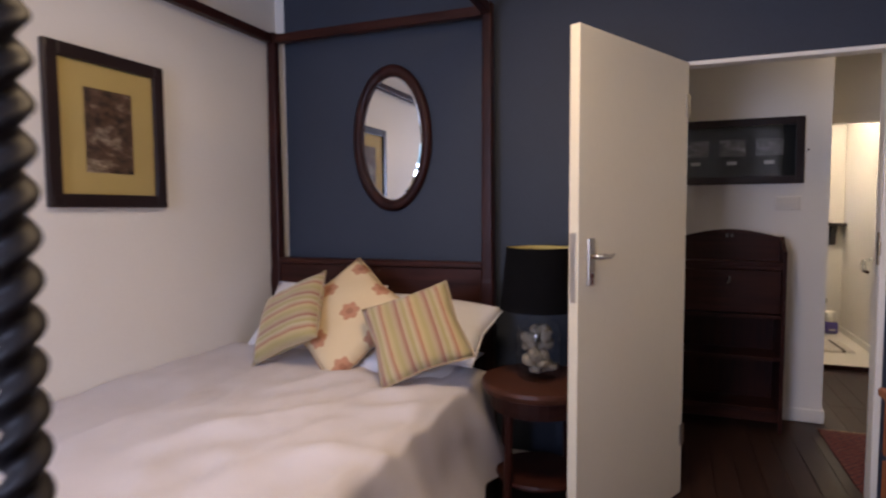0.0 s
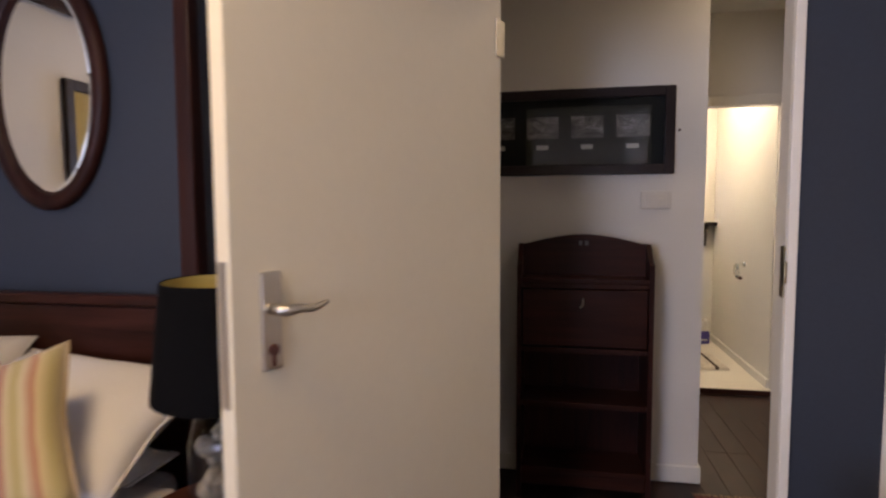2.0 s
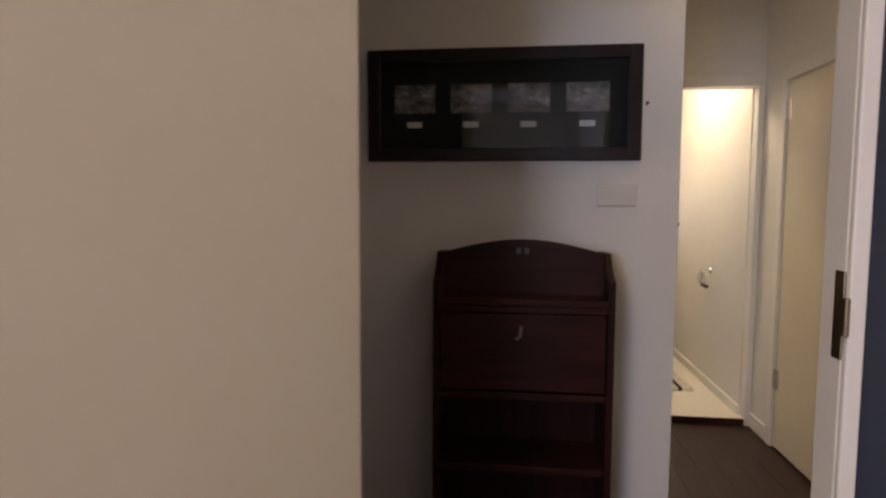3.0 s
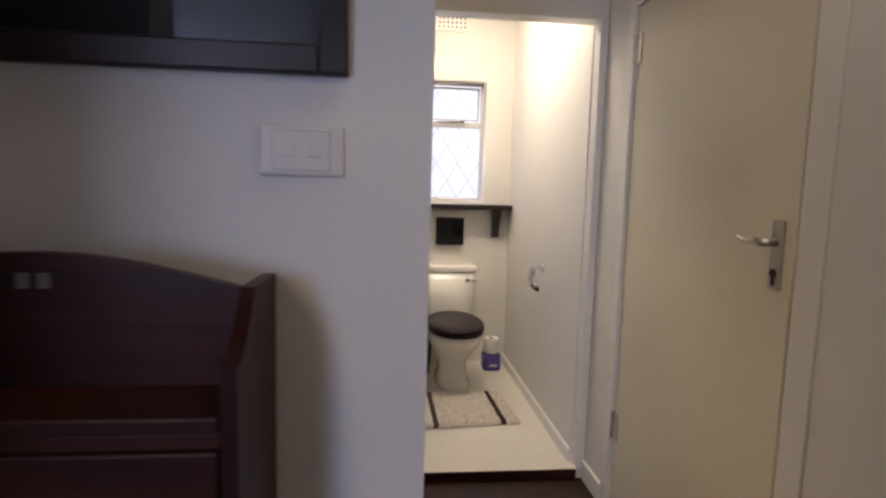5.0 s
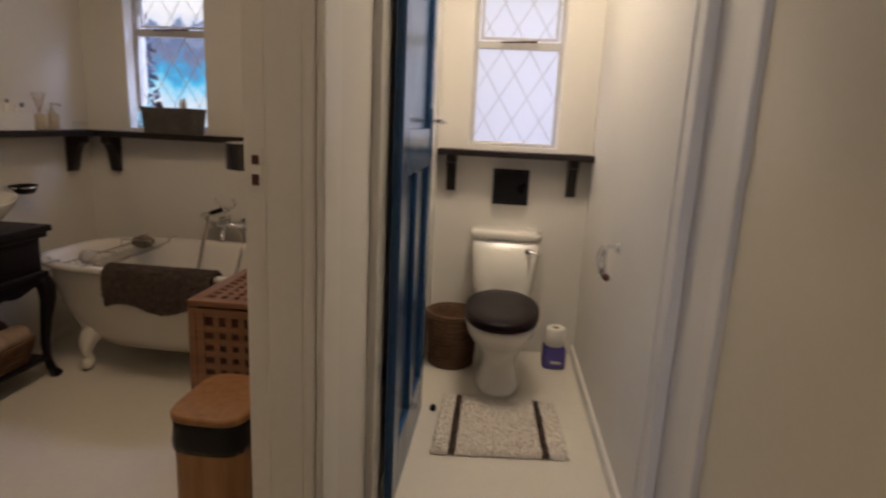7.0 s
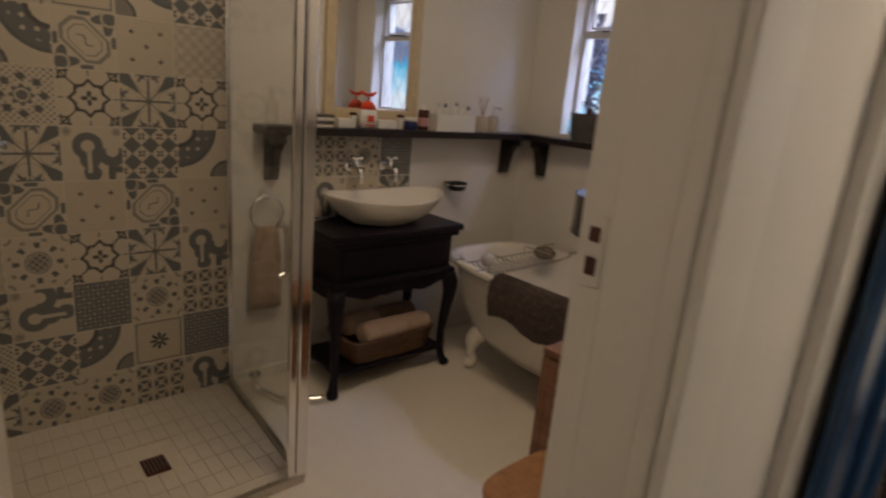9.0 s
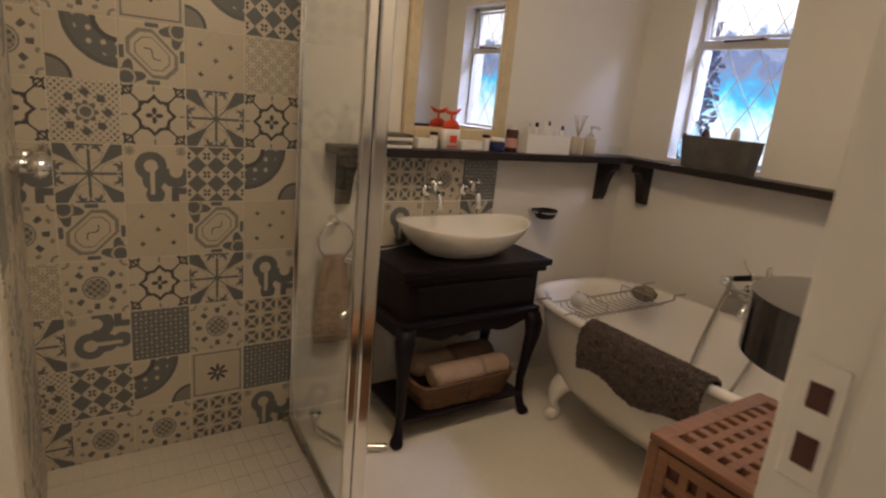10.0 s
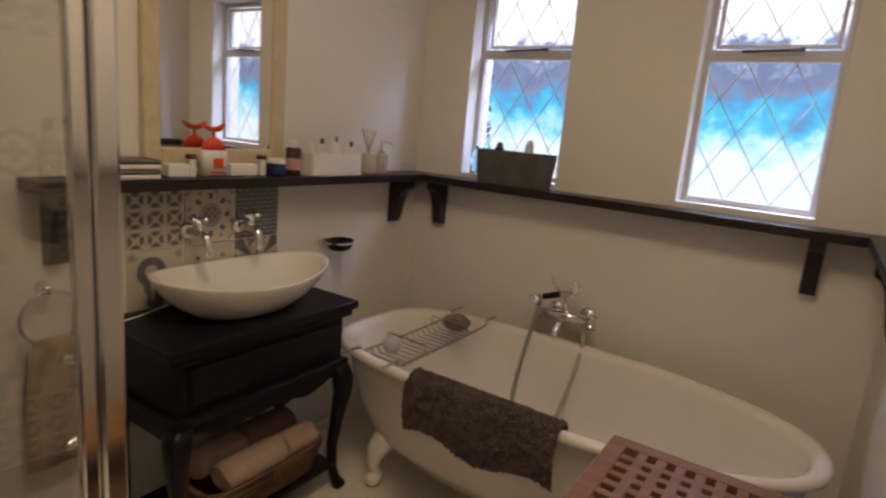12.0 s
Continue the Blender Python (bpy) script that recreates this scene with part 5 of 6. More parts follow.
for y in (6.36, 6.63):
    c = thing("small_bottle", (sxx, y, SZ), "small white bottle with dark lid", "bottle")
    part("body", box(sxx - .012, sxx + .012, y - .012, y + .012, SZ, SZ + .055, .004), M_WHITEP, c)
    part("lid", box(sxx - .013, sxx + .013, y - .013, y + .013, SZ + .0555, SZ + .07, .003), M_BROWNB, c)
for y0, y1 in ((6.275, 6.345), (6.49, 6.60)):
    c = thing("soap_bar", (sxx, y0, SZ), "white rectangular soap packet", "soap")
    part("packet", box(sxx - .02, sxx + .02, y0, y1, SZ, SZ + .042, .006), M_WHITEP, c)
fc = thing("folded_cloths", (sxx, 6.18, SZ), "small stack of folded grey-striped cloths", "cloth")
for k in range(4):
    part("cloth", box(sxx - .045, sxx + .05, 6.11, 6.235, SZ + k * .0145 + .0005, SZ + k * .0145 + .0135, .005), M_PAPER if k % 2 == 0 else M_TIN, fc)
c = tub("cream_jar", 6.695, .034, .042, M_NAVY, "navy jar of cream with white lid", "jar")
bm = bmesh.new()
lathe(bm, sxx, 6.695, [(.034, SZ + .0425), (.034, SZ + .052), (.026, SZ + .06)], 24)
part("lid", bm, M_WHITEP, c, smooth=True)
c = tub("brown_bottle", 6.775, .028, .10, M_BROWNB, "dark brown bottle with pink label", "bottle")
bm = bmesh.new()
lathe(bm, sxx, 6.775, [(.0285, SZ + .02), (.0285, SZ + .062)], 24, False, False)
part("label_band", bm, M_PINK, c)
bm = bmesh.new()
lathe(bm, sxx, 6.775, [(.018, SZ + .1005), (.018, SZ + .125)], 18)
part("lid", bm, M_WHITEP, c)
tray = thing("white_caddy", (sxx, 6.98, SZ), "white plastic caddy full of small toiletries", "caddy")
bm = bmesh.new()
bx(bm, sxx - .04, sxx + .045, 6.83, 7.10, SZ, SZ + .006)
for q in ((sxx - .04, sxx - .036, 6.83, 7.10), (sxx + .041, sxx + .045, 6.83, 7.10), (sxx - .036, sxx + .041, 6.83, 6.834), (sxx - .036, sxx + .041, 7.096, 7.10), (sxx - .036, sxx + .041, 6.97, 6.974)):
    bx(bm, *q, SZ + .006, SZ + .085, .001)
part("tray", bm, M_WHITEP, tray)
random.seed(11)
for k in range(9):
    y = 6.85 + k * .027
    hgt = random.uniform(.115, .165)
    t = thing("toiletry_bottle", (sxx, y, SZ + .007), "small toiletry bottle standing in caddy", "bottle", "toiletries in the caddy")
    mm = random.choice([M_NAVY, M_WHITEP, M_CHROME, M_BLACK, M_PAPER, M_BROWNB])
    bm = bmesh.new()
    xx = sxx + random.uniform(-.02, .02)
    if abs(y - 6.972) < .012:
        y += .014
    lathe(bm, xx, y, [(.010, SZ + .0065), (.0105, SZ + hgt - .025), (.006, SZ + hgt - .02)], 12)
    part("body", bm, mm, t, smooth=True)
    bm = bmesh.new()
    lathe(bm, xx, y, [(.007, SZ + hgt - .0198), (.007, SZ + hgt)], 12)
    part("cap", bm, random.choice([M_BLACK, M_WHITEP, M_NAVY]), t)
c = tub("reed_diffuser", 7.19, .034, .085, M_BEIGEB, "beige ceramic reed diffuser with brown sticks", "diffuser")
for k in range(6):
    a = k * 1.05
    bm = bmesh.new()
    tube(bm, [(sxx, 7.19, SZ + .08), (sxx + .03 * math.cos(a), 7.19 + .035 * math.sin(a), SZ + .19)], .0018, 5)
    part("reed", bm, M_REED, c)
c = tub("soap_dispenser", 7.275, .032, .085, M_BEIGEB, "beige ceramic soap dispenser with chrome pump", "dispenser")
bm = bmesh.new()
tube(bm, [(sxx, 7.275, SZ + .085), (sxx, 7.275, SZ + .135)], .006, 8)
tube(bm, [(sxx - .006, 7.275, SZ + .137), (sxx + .02, 7.285, SZ + .137), (sxx + .04, 7.295, SZ + .13)], .006, 8)
lathe(bm, sxx, 7.275, [(.02, SZ + .0855), (.018, SZ + .10)], 16)
part("pump", bm, M_CHROME, c, smooth=True)
c = thing("glass_dish", (sxx, 7.48, SZ), "small clear square glass dish", "dish")
part("dish", box(sxx - .02, sxx + .03, 7.44, 7.50, SZ + .0005, SZ + .045, .004), M_JAR, c)
c = thing("glass_bottles", (XL + .06, 5.96, SZ), "clear glass bottle on the shelf end", "bottle")
bm = bmesh.new()
lathe(bm, XL + .06, 5.97, [(.025, SZ + .0005), (.027, SZ + .08), (.01, SZ + .12), (.01, SZ + .15)], 20)
part("bottle", bm, M_JAR, c, smooth=True)

# things in the first window
tg = thing("zinc_trough", (-.45, YK - .01, SZ), "weathered grey zinc trough on the window shelf", "trough")
bm = bmesh.new()
ty0, ty1, tx0, tx1 = YK - .10, YK + .005, -.632, -.290
loft(bm, [[(tx0 + i, ty0 + i, z), (tx1 - i, ty0 + i, z), (tx1 - i, ty1 - i, z), (tx0 + i, ty1 - i, z)] for i, z in ((.012, SZ + .0005), (0, SZ + .14), (-.004, SZ + .146), (.004, SZ + .146), (.016, SZ + .02))])
part("body", bm, M_TIN, tg)
for x, mm, hh in ((-.545, M_BROWNB, .18), (-.40, M_WHITEP, .2)):
    t = thing("toiletry_bottle", (x, YK - .05, SZ + .02), "small bottle poking out of zinc trough", "bottle", "bottles in the trough")
    bm = bmesh.new()
    lathe(bm, x, YK - .05, [(.02, SZ + .0225), (.02, SZ + hh - .03), (.012, SZ + hh)], 14)
    part("body", bm, mm, t, smooth=True)
for x, hh in ((-.715, .13), (-.66, .19)):
    t = thing("blue_glass_bottle", (x, YK + .02, WZ0), "pale blue glass bottle in the window", "bottle")
    bm = bmesh.new()
    lathe(bm, x, YK + .04, [(.024, WZ0 + .0005), (.026, WZ0 + hh * .6), (.009, WZ0 + hh * .8), (.009, WZ0 + hh)], 18)
    part("body", bm, M_BOTTLE, t, smooth=True)

# basket of towels under the vanity
bkt = thing("towel_basket", (-.85, 6.45, .155), "rectangular woven basket under the vanity", "basket")
bm = bmesh.new()
bxx, byy = -.80, 6.475
loft(bm, [oval(bxx, byy, z, rx, ry, 7, 40) for z, rx, ry in ((.1555, .105, .205), (.16, .11, .21), (.27, .135, .245), (.275, .132, .242), (.27, .122, .23), (.17, .10, .195))])
part("weave", bm, M_WICKER, bkt, smooth=True)
for k in range(8):
    z, f = .165 + k * .0148, k / 7
    bm = bmesh.new()
    pts = oval(bxx, byy, z, .112 + .024 * f, .212 + .034 * f, 7, 48)
    tube(bm, [(x + .002 * math.sin(i * 2.1 + k * 3.14), y + .002 * math.cos(i * 2.1 + k * 3.14), q) for i, (x, y, q) in enumerate(pts + [pts[0]])], .0065, 5)
    part("band", bm, M_WICKER, bkt, smooth=True)


def rolled_towel(x, y0, y1, z, r, material, label):
    t = thing("rolled_towel", (x, (y0 + y1) / 2, z), label, "towel", "towels in the basket")
    bm = bmesh.new()
    rings = []
    for k in range(13):
        y = y0 + (y1 - y0) * k / 12
        f = 1 if 0 < k < 12 else .9
        rings.append([(x + f * r * 1.1 * math.cos(a) * (1 + .03 * noise.noise((a, y * 30, r * 90))), y, z + f * r * .92 * math.sin(a)) for a in [2 * math.pi * i / 24 for i in range(24)]])
    loft(bm, rings)
    part("roll", bm, material, t, smooth=True)
    for yy, sg in ((y0, -1), (y1, 1)):
        bm = bmesh.new()
        tube(bm, [(x + r * (.85 - .75 * i / 40) * math.cos(i * .42), yy + sg * .001, z + r * .8 * (.85 - .75 * i / 40) * math.sin(i * .42)) for i in range(41)], .006, 5)
        part("spiral_end", bm, material, t, smooth=True)


rolled_towel(-.722, 6.305, 6.545, .295, .052, M_TOWEL, "rolled beige towel in the basket")
rolled_towel(-.732, 6.552, 6.69, .29, .050, M_TOWEL, "rolled beige towel in the basket")
rolled_towel(-.838, 6.28, 6.46, .30, .055, M_TOWEL, "rolled beige towel in the basket")
rolled_towel(-.842, 6.47, 6.68, .305, .055, M_TOWEL2, "rolled brown towel in the basket")

# bath
bath = thing("claw_foot_bath", (0, 7.14, F2), "white enamel roll-top bath on claw feet", "bath")
bm = bmesh.new()
bxc, byc = .005, 7.135


def br(z, rx, ry):
    return oval(bxc, byc, z, rx, ry, 3.6, 72, 2.25)


loft(bm, [br(.155, .52, .18), br(.17, .60, .23), br(.25, .70, .285), br(.38, .765, .325), br(.52, .80, .345), br(.572, .81, .35), br(.574, .83, .372), br(.585, .845, .386), br(.60, .848, .389), br(.612, .838, .38), br(.614, .82, .362),
          br(.605, .80, .345), br(.585, .79, .335), br(.50, .765, .315), br(.36, .71, .285), br(.25, .62, .24), br(.215, .48, .17), br(.212, .2, .07)])
part("tub", bm, M_BATH, bath, smooth=True)
for x, sxn in ((-.55, -1), (.55, 1)):
    for y, syn in ((6.93, -1), (7.34, 1)):
        bm = bmesh.new()
        tube(bm, curve_pts([(x - sxn * .02, y - syn * .03, .27), (x + sxn * .01, y + syn * .03, .21), (x + sxn * .02, y + syn * .045, .14), (x + sxn * .012, y + syn * .03, .09), (x + sxn * .02, y + syn * .045, F2 + .03)], 4),
             [.05, .052, .052, .05, .046, .042, .036, .030, .026, .023, .021, .021, .022, .024, .027, .03, .03], 12)
        bmesh.ops.create_icosphere(bm, subdivisions=2, radius=.032, matrix=Matrix.Translation((x + sxn * .02, y + syn * .05, F2 + .032)))
        part("claw_foot", bm, M_BATH, bath, "white claw foot", smooth=True)

bt = thing("bath_mixer", (-.13, YK, .7), "chrome wall bath mixer with hand shower cradle", "tap")
bm = bmesh.new()
for x in (-.20, -.06):
    tube(bm, [(x, YK - .0005, .70), (x, YK - .012, .70)], .034, 18)
    tube(bm, [(x, YK - .012, .70), (x, YK - .09, .70)], .016, 10)
tube(bm, [(-.225, YK - .09, .70), (-.035, YK - .09, .70)], .022, 14)
part("body", bm, M_CHROME, bt, smooth=True)
bm = bmesh.new()
tube(bm, curve_pts([(-.13, YK - .09, .69), (-.13, YK - .14, .68), (-.13, YK - .17, .65), (-.13, YK - .17, .63)]), .016, 10)
part("spout", bm, M_CHROME, bt, smooth=True)
for x, sg in ((-.24, -1), (-.02, 1)):
    bm = bmesh.new()
    for k in range(4):
        a = k * math.pi / 2 + .5
        tube(bm, [(x + sg * .01, YK - .09, .70), (x + sg * .012, YK - .09 + .036 * math.cos(a), .70 + .036 * math.sin(a))], [.008, .010], 8)
    tube(bm, [(x - sg * .01, YK - .09, .70), (x + sg * .02, YK - .09, .70)], .013, 10)
    part("cross_head", bm, M_CHROME, bt, smooth=True)
bm = bmesh.new()
tube(bm, [(-.13, YK - .09, .72), (-.13, YK - .09, .81)], .011, 10)
for sg in (-1, 1):
    tube(bm, curve_pts([(-.13, YK - .09, .80), (-.13 + sg * .04, YK - .11, .815), (-.13 + sg * .07, YK - .12, .84 + .03 * (sg < 0))], 4), .005, 8)
part("cradle", bm, M_CHROME, bt, smooth=True)
bm = bmesh.new()
tube(bm, curve_pts([(-.235, YK - .12, .765), (-.19, YK - .115, .785), (-.13, YK - .11, .80), (-.09, YK - .11, .815), (-.085, YK - .12, .86)]), .011, 10)
tube(bm, [(-.262, YK - .13, .745), (-.232, YK - .12, .77)], [.028, .014], 14)
part("hand_shower", bm, M_CHROME, bt, smooth=True)
bm = bmesh.new()
tube(bm, [(-.222, YK - .119, .771), (-.15, YK - .1125, .796)], .0135, 10)
part("grip", bm, M_BLACK, bt, "black handset grip")
bm = bmesh.new()
tube(bm, curve_pts([(-.225, YK - .13, .755), (-.235, YK - .22, .56), (-.23, YK - .30, .38), (-.19, YK - .37, .27), (-.11, YK - .39, .245), (-.05, YK - .34, .29), (-.02, YK - .24, .46), (-.02, YK - .14, .62), (-.05, YK - .10, .68)], 10), .008, 8)
part("hose", bm, M_WIRE, bt, "ribbed metal hose", smooth=True)

rk = thing("bath_rack", (-.5, 7.14, .61), "wire bath rack with soap across tub", "bath rack")
bm = bmesh.new()
r0, r1 = -.62, -.44
for x in (r0, r1):
    tube(bm, curve_pts([(x, 6.73, .622), (x, 6.82, .622), (x, 6.86, .60), (x, 7.40, .60), (x, 7.44, .622), (x, 7.53, .622)]), .004, 6)
for k in range(15):
    y = 6.88 + k * .036
    tube(bm, [(r0, y, .60), (r0 + .02, y, .575), (r1 - .02, y, .575), (r1, y, .60)], .0025, 5)
for y in (6.98, 7.28):
    tube(bm, [(r0, y, .60), (r0, y, .635), (r1, y, .635), (r1, y, .60)], .003, 5)
part("wire_frame", bm, M_WIRE, rk)
c = thing("soap_ball", (-.53, 6.93, .60), "pale round soap on the bath rack", "soap")
bm = bmesh.new()
bmesh.ops.create_icosphere(bm, subdivisions=3, radius=.036, matrix=Matrix.Translation((-.56, 6.93, .617)))
part("soap", bm, M_SOAP, c, smooth=True)
c = thing("sponge", (-.52, 7.34, .60), "brown bath sponge on the rack", "sponge")
bm = bmesh.new()
bmesh.ops.create_icosphere(bm, subdivisions=4, radius=.055, matrix=Matrix.Translation((-.53, 7.34, .615)) @ Matrix.Diagonal((1.1, 1, .62, 1)))
for v in bm.verts:
    v.co += v.normal * .008 * noise.noise(v.co * 70)
part("sponge", bm, M_SPONGE, c, smooth=True)

bmat = thing("bath_mat", (0, 6.75, .6), "dark brown shaggy mat hung over bath rim", "mat")
PROF = curve_pts([(0, a, b) for a, b in ((6.86, .47), (6.838, .56), (6.82, .606), (6.785, .628), (6.742, .620), (6.718, .585), (6.712, .52), (6.724, .445))], 10)


def drape(u, v):
    k = v * (len(PROF) - 1)
    i = min(int(k), len(PROF) - 2)
    p = PROF[i].lerp(PROF[i + 1], k - i)
    t = PROF[i + 1] - PROF[i]
    n = Vector((0, t.z, -t.y)).normalized()
    if n.z < 0 and v < .5:
        n = -n
    n = n if n.dot(Vector((0, -.6, 1))) > -.3 else -n
    x = -.335 + u * .53 + .02 * (v - .5)
    if v > .8:
        p = p + Vector((0, 0, .02 * math.sin(u * 9)))
    return (x, p.y - .006, p.z), n


random.seed(21)
bm = bmesh.new()
shag(bm, drape, 190, 130, .011, 4)
part("shag_top", bm, M_SHAG, bmat)

# wooden hamper with pierced panels
ham = thing("laundry_hamper", (.6, 6.5, F2), "acacia laundry hamper with square-pierced lid and sides", "hamper")
HX0, HX1, HY0, HY1, HZ = .343, .843, 6.25, 6.75, .672


def lattice(a0, a1, b0, b1, rim, step, gap, put):
    """put(a0, a1, b0, b1, over) lays a bar."""
    put(a0, a0 + rim, b0, b1, 1), put(a1 - rim, a1, b0, b1, 1)
    put(a0 + rim, a1 - rim, b0, b0 + rim, 1), put(a0 + rim, a1 - rim, b1 - rim, b1, 1)
    na, nb = round((a1 - a0 - 2 * rim) / step), round((b1 - b0 - 2 * rim) / step)
    sa, sb = (a1 - a0 - 2 * rim) / na, (b1 - b0 - 2 * rim) / nb
    for i in range(1, na):
        put(a0 + rim + i * sa - gap / 2, a0 + rim + i * sa + gap / 2, b0 + rim, b1 - rim, .97)
    for j in range(1, nb):
        put(a0 + rim, a1 - rim, b0 + rim + j * sb - gap / 2, b0 + rim + j * sb + gap / 2, .92)


# dark sheet under the lid bars stands in for the hamper's shaded inside
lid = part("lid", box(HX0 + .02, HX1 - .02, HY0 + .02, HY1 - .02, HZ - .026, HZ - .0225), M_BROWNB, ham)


def bar_on(parent, fn):
    def put(a0, a1, b0, b1, over):
        part("bar", fn(a0, a1, b0, b1, over), M_HAMPER, parent)
    return put


lattice(HX0, HX1, HY0, HY1, .045, .048, .024, bar_on(lid, lambda a0, a1, b0, b1, o: box(a0, a1, b0, b1, HZ - .022, HZ - .022 + .022 * o, .0015)))
for nm, fn, a0, a1 in (("front_panel", lambda a0, a1, b0, b1, o: box(a0, a1, HY0 + .012 - .010 * o, HY0 + .012, b0, b1, .0012), HX0 + .03, HX1 - .03),
                       ("side_panel", lambda a0, a1, b0, b1, o: box(HX0 + .012 - .010 * o, HX0 + .012, a0, a1, b0, b1, .0012), HY0 + .03, HY1 - .03)):
    # dark backing makes the holes look shaded, as under the lid
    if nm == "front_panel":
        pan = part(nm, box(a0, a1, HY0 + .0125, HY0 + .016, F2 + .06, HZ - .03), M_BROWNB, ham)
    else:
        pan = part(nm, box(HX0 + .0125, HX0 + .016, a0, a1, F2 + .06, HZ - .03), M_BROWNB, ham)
    lattice(a0, a1, F2 + .06, HZ - .03, .03, .048, .024, bar_on(pan, fn))
part("back_panel", box(HX0 + .03, HX1 - .03, HY1 - .016, HY1 - .004, F2 + .06, HZ - .03), M_HAMPER, ham)
part("side_panel", box(HX1 - .016, HX1 - .004, HY0 + .03, HY1 - .03, F2 + .06, HZ - .03), M_HAMPER, ham)
for x in (HX0, HX1 - .03):
    for y in (HY0, HY1 - .03):
        part("leg", box(x, x + .03, y, y + .03, F2, HZ - .0265, .003), M_HAMPER, ham)

# pedal bin of wood with a black liner
bn_ = thing("waste_bin", (.61, 5.99, F2), "wooden waste bin with black liner under lid", "bin")
bm = bmesh.new()
loft(bm, [oval(.61, 5.99, z, .118, .155, 4, 40) for z in (F2, .385)])
part("body", bm, M_OAK, bn_, smooth=False)
bm = bmesh.new()
loft(bm, [[(x + .004 * noise.noise((x * 60, y * 60, z * 30)), y + .004 * noise.noise((y * 50, x * 50, z * 20 + 4)), z) for x, y, z in oval(.61, 5.99, z, .121 + k, .158 + k, 4, 60)] for z, k in ((.33, .003), (.35, .004), (.38, .002), (.405, .001), (.425, 0))])
part("liner", bm, M_BLACK, bn_, "black plastic liner folded over rim", smooth=True)
bm = bmesh.new()
loft(bm, [oval(.61, 5.99, z, .122 + k, .159 + k, 4, 40) for z, k in ((.4255, 0), (.43, .004), (.445, .004), (.45, 0))])
part("lid", bm, M_OAK, bn_, "honey wooden lid")

# ---- shower ----
SY = 5.785                     # glass screen
SX = -.24                      # front of the tray
tr_ = thing("shower_tray_edge", (SX, 5.4, F2), "low chrome rail round the tiled shower floor", "shower rail")
part("front_rail", box(SX - .012, SX + .012, 4.955, SY - .03, F2 + .0005, .075, .003), M_STEEL, tr_)
part("side_rail", box(XL + .002, SX - .0125, SY - .012, SY + .012, F2 + .0005, .075, .003, Matrix.Translation((XL, 5.81, 0)) @ Matrix.Rotation(radians(-4.7), 4, "Z") @ Matrix.Translation((-XL, -SY, 0))), M_STEEL, tr_)
scr = thing("shower_screen", (-.6, SY, .075), "clear glass shower screen with chrome posts", "shower screen")
SM = Matrix.Translation((XL, 5.81, 0)) @ Matrix.Rotation(radians(-4.7), 4, "Z") @ Matrix.Translation((-XL, -SY, 0))
part("glass", box(XL + .02, SX - .018, SY - .003, SY + .003, .0755, 2.0, 0, SM), M_PANE, scr)
part("wall_channel", box(XL + .0075, XL + .02, SY - .009, SY + .009, .0755, 2.0, .002, SM), M_CHROME, scr)
part("post", box(SX - .018, SX + .018, SY - .02, SY + .02, .0755, 2.02, .006, SM), M_CHROME, scr, "chrome corner post")
part("post", box(SX - .012, SX + .012, SY - .05, SY - .0215, .0755, 2.02, .005, SM), M_CHROME, scr)
part("top_rail", box(XL + .0075, SX - .0185, SY - .01, SY + .01, 2.0005, 2.03, .003, SM), M_CHROME, scr)
bm = bmesh.new()
tube(bm, curve_pts([(SX - .30, SY + .012, .90), (SX - .30, SY + .045, .88), (SX - .30, SY + .05, .80), (SX - .30, SY + .045, .72), (SX - .30, SY + .012, .70)]), .012, 10)
part("bar_handle", bm, M_CHROME, scr, smooth=True)

tring = thing("towel_ring", (XL, 5.96, .88), "chrome towel ring on the wall beside shower", "towel ring")
bm = bmesh.new()
tube(bm, [(XL + .0005, 5.96, .91), (XL + .04, 5.96, .91)], [.02, .012], 12)
tube(bm, [(XL + .045, 5.96 + .075 * math.sin(a), .835 + .075 * math.cos(a)) for a in [2 * math.pi * i / 32 for i in range(33)]], .005, 6)
part("ring", bm, M_CHROME, tring, smooth=True)
ht = thing("hand_towel", (XL + .04, 5.96, .5), "beige hand towel hanging from ring", "towel")
bm = bmesh.new()
loft(bm, [[(XL + .045 + .012 * math.cos(a) + .004 * math.sin(a * 5 + z * 9), 5.96 + w * math.sin(a), z) for a in [2 * math.pi * i / 28 for i in range(28)]] for z, w in ((.775, .045), (.74, .055), (.62, .07), (.48, .075), (.40, .076))])
part("cloth", bm, M_TOWEL, ht, smooth=True)

mx = thing("shower_mixer", (-.6, 4.96, 1.2), "chrome shower mixer on the tiled side wall", "tap")
bm = bmesh.new()
tube(bm, [(-.78, 4.962, 1.17), (-.78, 5.0, 1.17)], .02, 12)
tube(bm, [(-.62, 4.962, 1.17), (-.62, 5.0, 1.17)], .02, 12)
tube(bm, [(-.84, 5.02, 1.17), (-.56, 5.02, 1.17)], .024, 14)
part("body", bm, M_CHROME, mx, smooth=True)

pipe = thing("floor_pipe", (-.9, 5.95, F2), "chrome waste pipe low beside shower", "pipe")
bm = bmesh.new()
tube(bm, curve_pts([(-.885, 5.865, .13), (-.87, 5.868, .075), (-.82, 5.905, .064), (-.75, 5.93, .062), (-.70, 6.0, .062), (-.66, 6.08, .062)]), .015, 10)
lathe(bm, -.885, 5.865, [(.024, .128), (.026, .14), (.016, .152)], 14)
part("pipe", bm, M_CHROME, pipe, smooth=True)

# ---- pieces: tiles and boards ----
TS = .1905


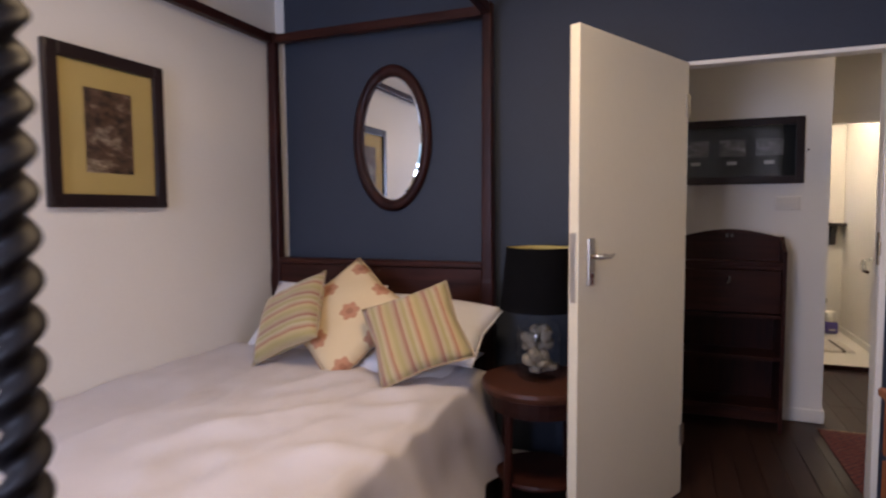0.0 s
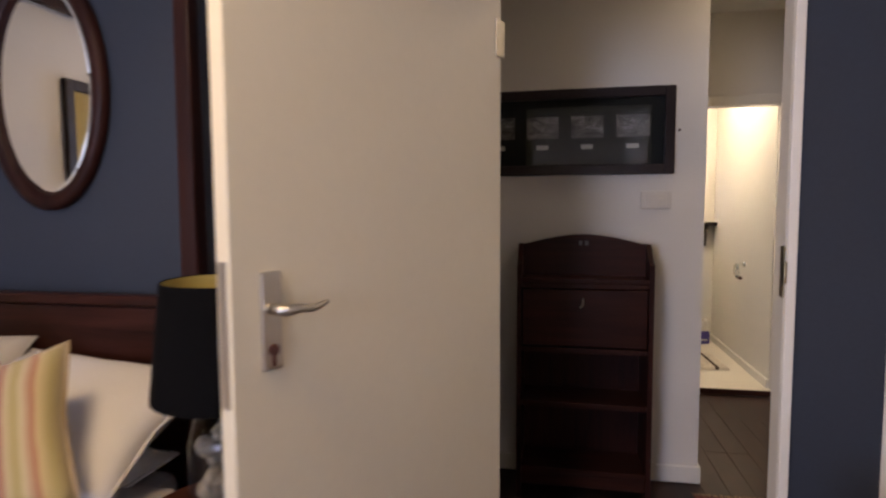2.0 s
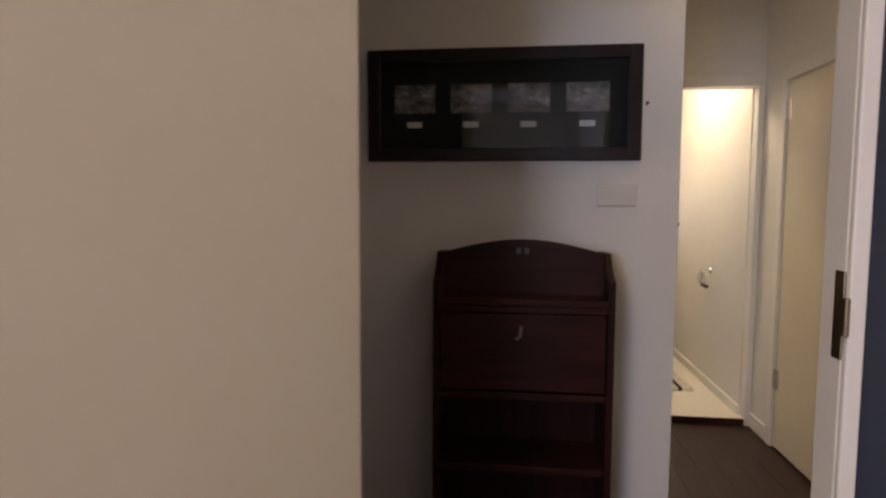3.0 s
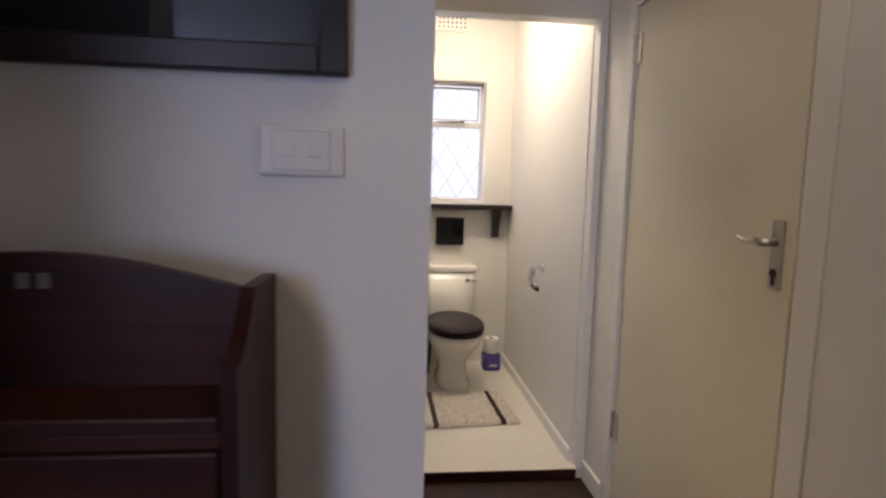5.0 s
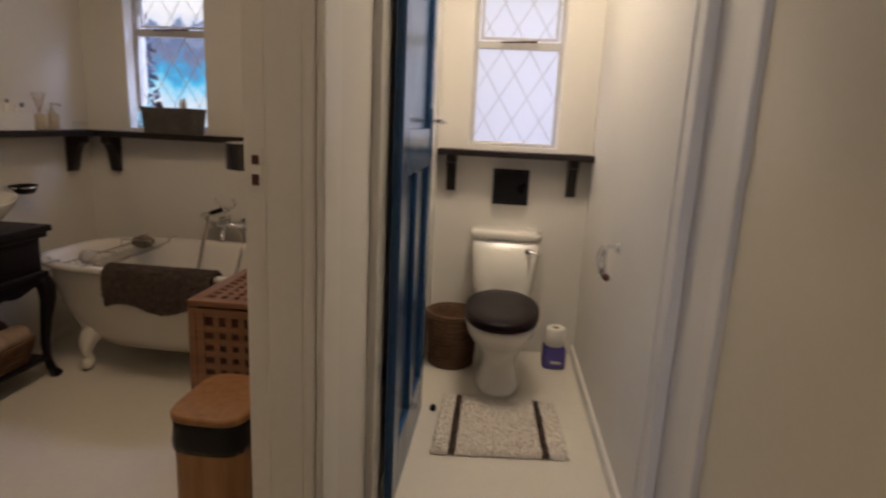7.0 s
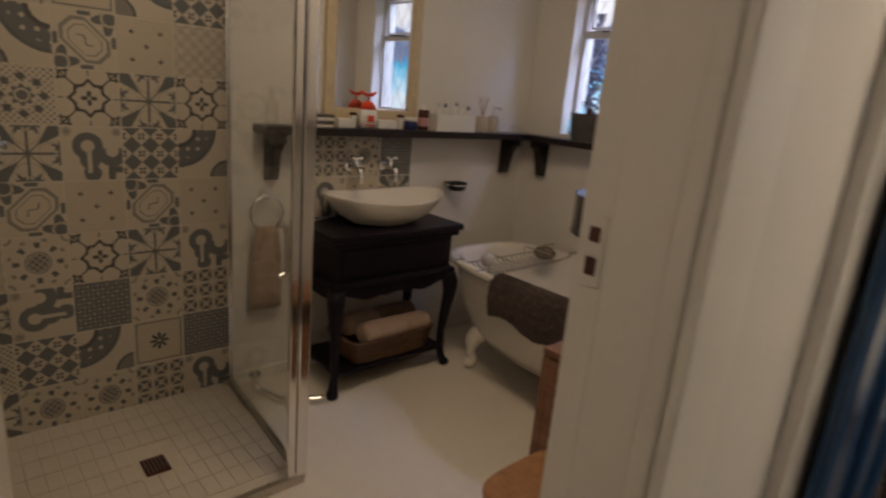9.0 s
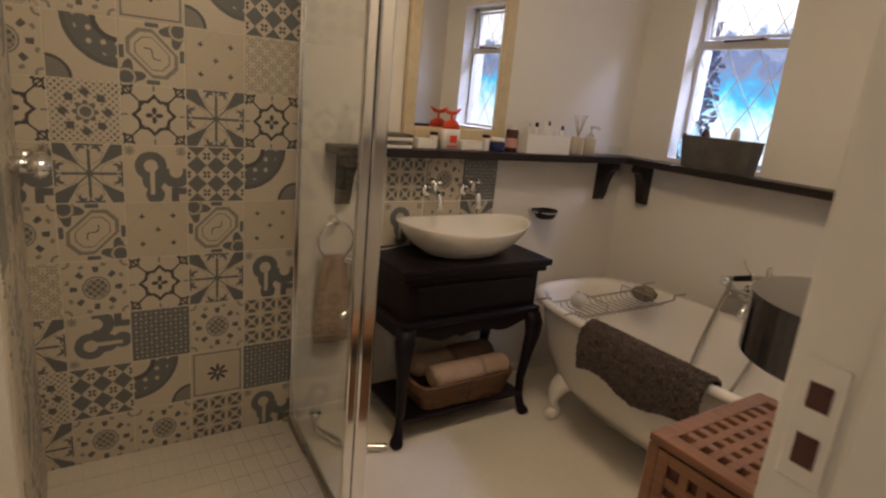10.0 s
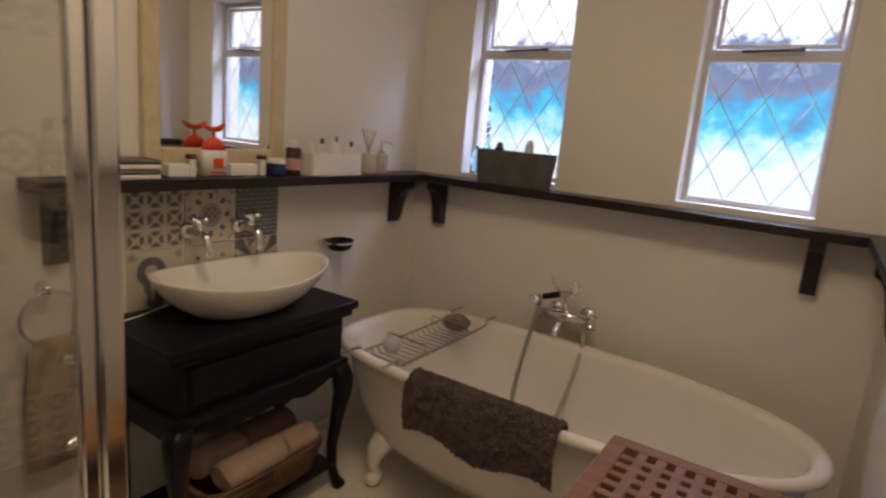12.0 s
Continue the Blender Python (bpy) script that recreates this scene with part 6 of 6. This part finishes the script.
def tile_mesh(name, material, axis):
    """One tile with eased edges and its own coordinates, centred; axis: its normal."""
    bm = bmesh.new()
    uv = bm.loops.layers.uv.new("uv")
    h, d, e = TS / 2 - .0017, .006, .0012
    def P(a, b, c):
        return (c, a, b) if axis == "x" else (a, c, b)
    rings = []
    for k, c in ((h, 0), (h, d - e), (h - e, d)):
        rings.append([bm.verts.new(P(a, b, c)) for a, b in ((-k, -k), (k, -k), (k, k), (-k, k))])
    for a, b in zip(rings, rings[1:]):
        for i in range(4):
            bm.faces.new((a[i], a[(i + 1) % 4], b[(i + 1) % 4], b[i]))
    bm.faces.new(rings[-1])
    bmesh.ops.recalc_face_normals(bm, faces=bm.faces[:])
    for f in bm.faces:
        for lp in f.loops:
            co = lp.vert.co
            a = co.y if axis == "x" else co.x
            lp[uv].uv = (a / TS + .5, co.z / TS + .5)
    me = bpy.data.meshes.new(name)
    bm.to_mesh(me)
    bm.free()
    me.materials.append(material)
    return me


TX_ = {k: tile_mesh("tile", m, "x") for k, m in TILES.items()}
TY_ = {k: tile_mesh("tile", m, "y") for k, m in TILES.items()}
LAYOUT = ["HCBGDHA", "DIHEAKF", "CGMLKAB", "KEFGLBI", "BABHBKC", "GCIAIHD", "EFEFLIB", "IABLKCE", "JLDIAGF", "DMGCHAI", "IJLLAKB", "AHCIEGD"]
wall_v, wall_s = bpy.data.objects["wall_vanity"], bpy.data.objects["wall_shower"]
tb = part("tile_bed", box(XL + .0002, XL + .0056, 4.958, 5.806, .05, 2.45), M_GROUT, wall_v)
LAYOUT.insert(0, "MKAGHEC")
for r, row in enumerate(LAYOUT):
    z = 1.373 - TS / 2 + (5 - r) * TS
    for c in range(5):
        y = 5.803 - TS / 2 - c * TS
        if z < 0:
            continue
        t = new("tile", TX_[row[c]])
        t.parent = wall_v
        t.location = (XL + .0012, y, z)
        if row[c] in "GIF" and (r + c) % 3 == 0:
            t.rotation_euler = (math.pi / 2, 0, 0)
tb2 = part("tile_bed", box(XL + .008, SX + .008, 4.9502, 4.9556, .05, 2.45), M_GROUT, wall_s)
for r, row in enumerate(LAYOUT):
    z = 1.373 - TS / 2 + (5 - r) * TS
    if z < 0:
        continue
    for c in range(4):
        t = new("tile", TY_[row[(c + 3) % 7]])
        t.parent = wall_s
        t.location = (XL + .008 + TS / 2 + c * TS, 4.9512, z)
# splashback
for r, row in enumerate(("JLD", "IEA")):
    for c in range(3):
        t = new("tile", TX_[row[c]])
        t.parent = wall_v
        t.location = (XL + .0004, 6.185 + TS / 2 + c * (TS + .004), 1.169 - TS / 2 - r * (TS + .002))

# shower floor of small tiles
sf = structure("shower_floor", box(XL + .008, SX - .013, 4.958, SY - .013, F2 + .001, .058), M_GROUT, "small white mosaic tiles on the shower floor")
bm = bmesh.new()
bx(bm, -.049, .049, -.023, .023, 0, .004, .001)
me = bpy.data.meshes.new("floor_tile")
bm.to_mesh(me)
bm.free()
me.materials.append(M_STILE)
for i in range(8):
    for j in range(16):
        x, y = XL + .06 + i * .1005, 4.985 + j * .0495
        if x > SX - .06 or y > SY - .035 or (abs(x + .575) < .10 and abs(y - 5.366) < .07):
            continue
        t = new("floor_tile", me)
        t.parent = sf
        t.location = (x, y, .0582)
dr = thing("shower_drain", (-.575, 5.366, .058), "dark square drain grate in shower floor", "drain")
part("grate", box(-.625, -.525, 5.326, 5.406, .0585, .064, .002), M_BROWNB, dr)
for k in range(6):
    part("slot", box(-.615, -.535, 5.334 + k * .0125, 5.339 + k * .0125, .0642, .0665), M_TIN, dr)

# floor boards of bedroom and passage
fl = bpy.data.objects["floor_bedroom_base"]
random.seed(2)
bw_ = .118
lens = [.9, 1.25, 1.6, 2.0]
meshes = {}
for L in lens:
    bm = bmesh.new()
    bx(bm, -bw_ / 2 + .0012, bw_ / 2 - .0012, 0, L - .002, -.0035, 0, .0012)
    me = bpy.data.meshes.new("floor_board")
    bm.to_mesh(me)
    bm.free()
    me.materials.append(M_PLANK)
    meshes[L] = me
i = 0
x = -.72
while x < XR:
    y = 1.0 if x < 1.3 else 3.4
    if x > 1.2:
        y = 3.30
    end = YW - .02 if x > XC else (YN - .02)
    while y < end - .05:
        L = random.choice([l for l in lens if y + l <= end] or [0])
        if not L:
            break
        t = new("floor_board", meshes[L])
        t.parent = fl
        t.location = (x, y, -.0003)
        y += L
    x += bw_
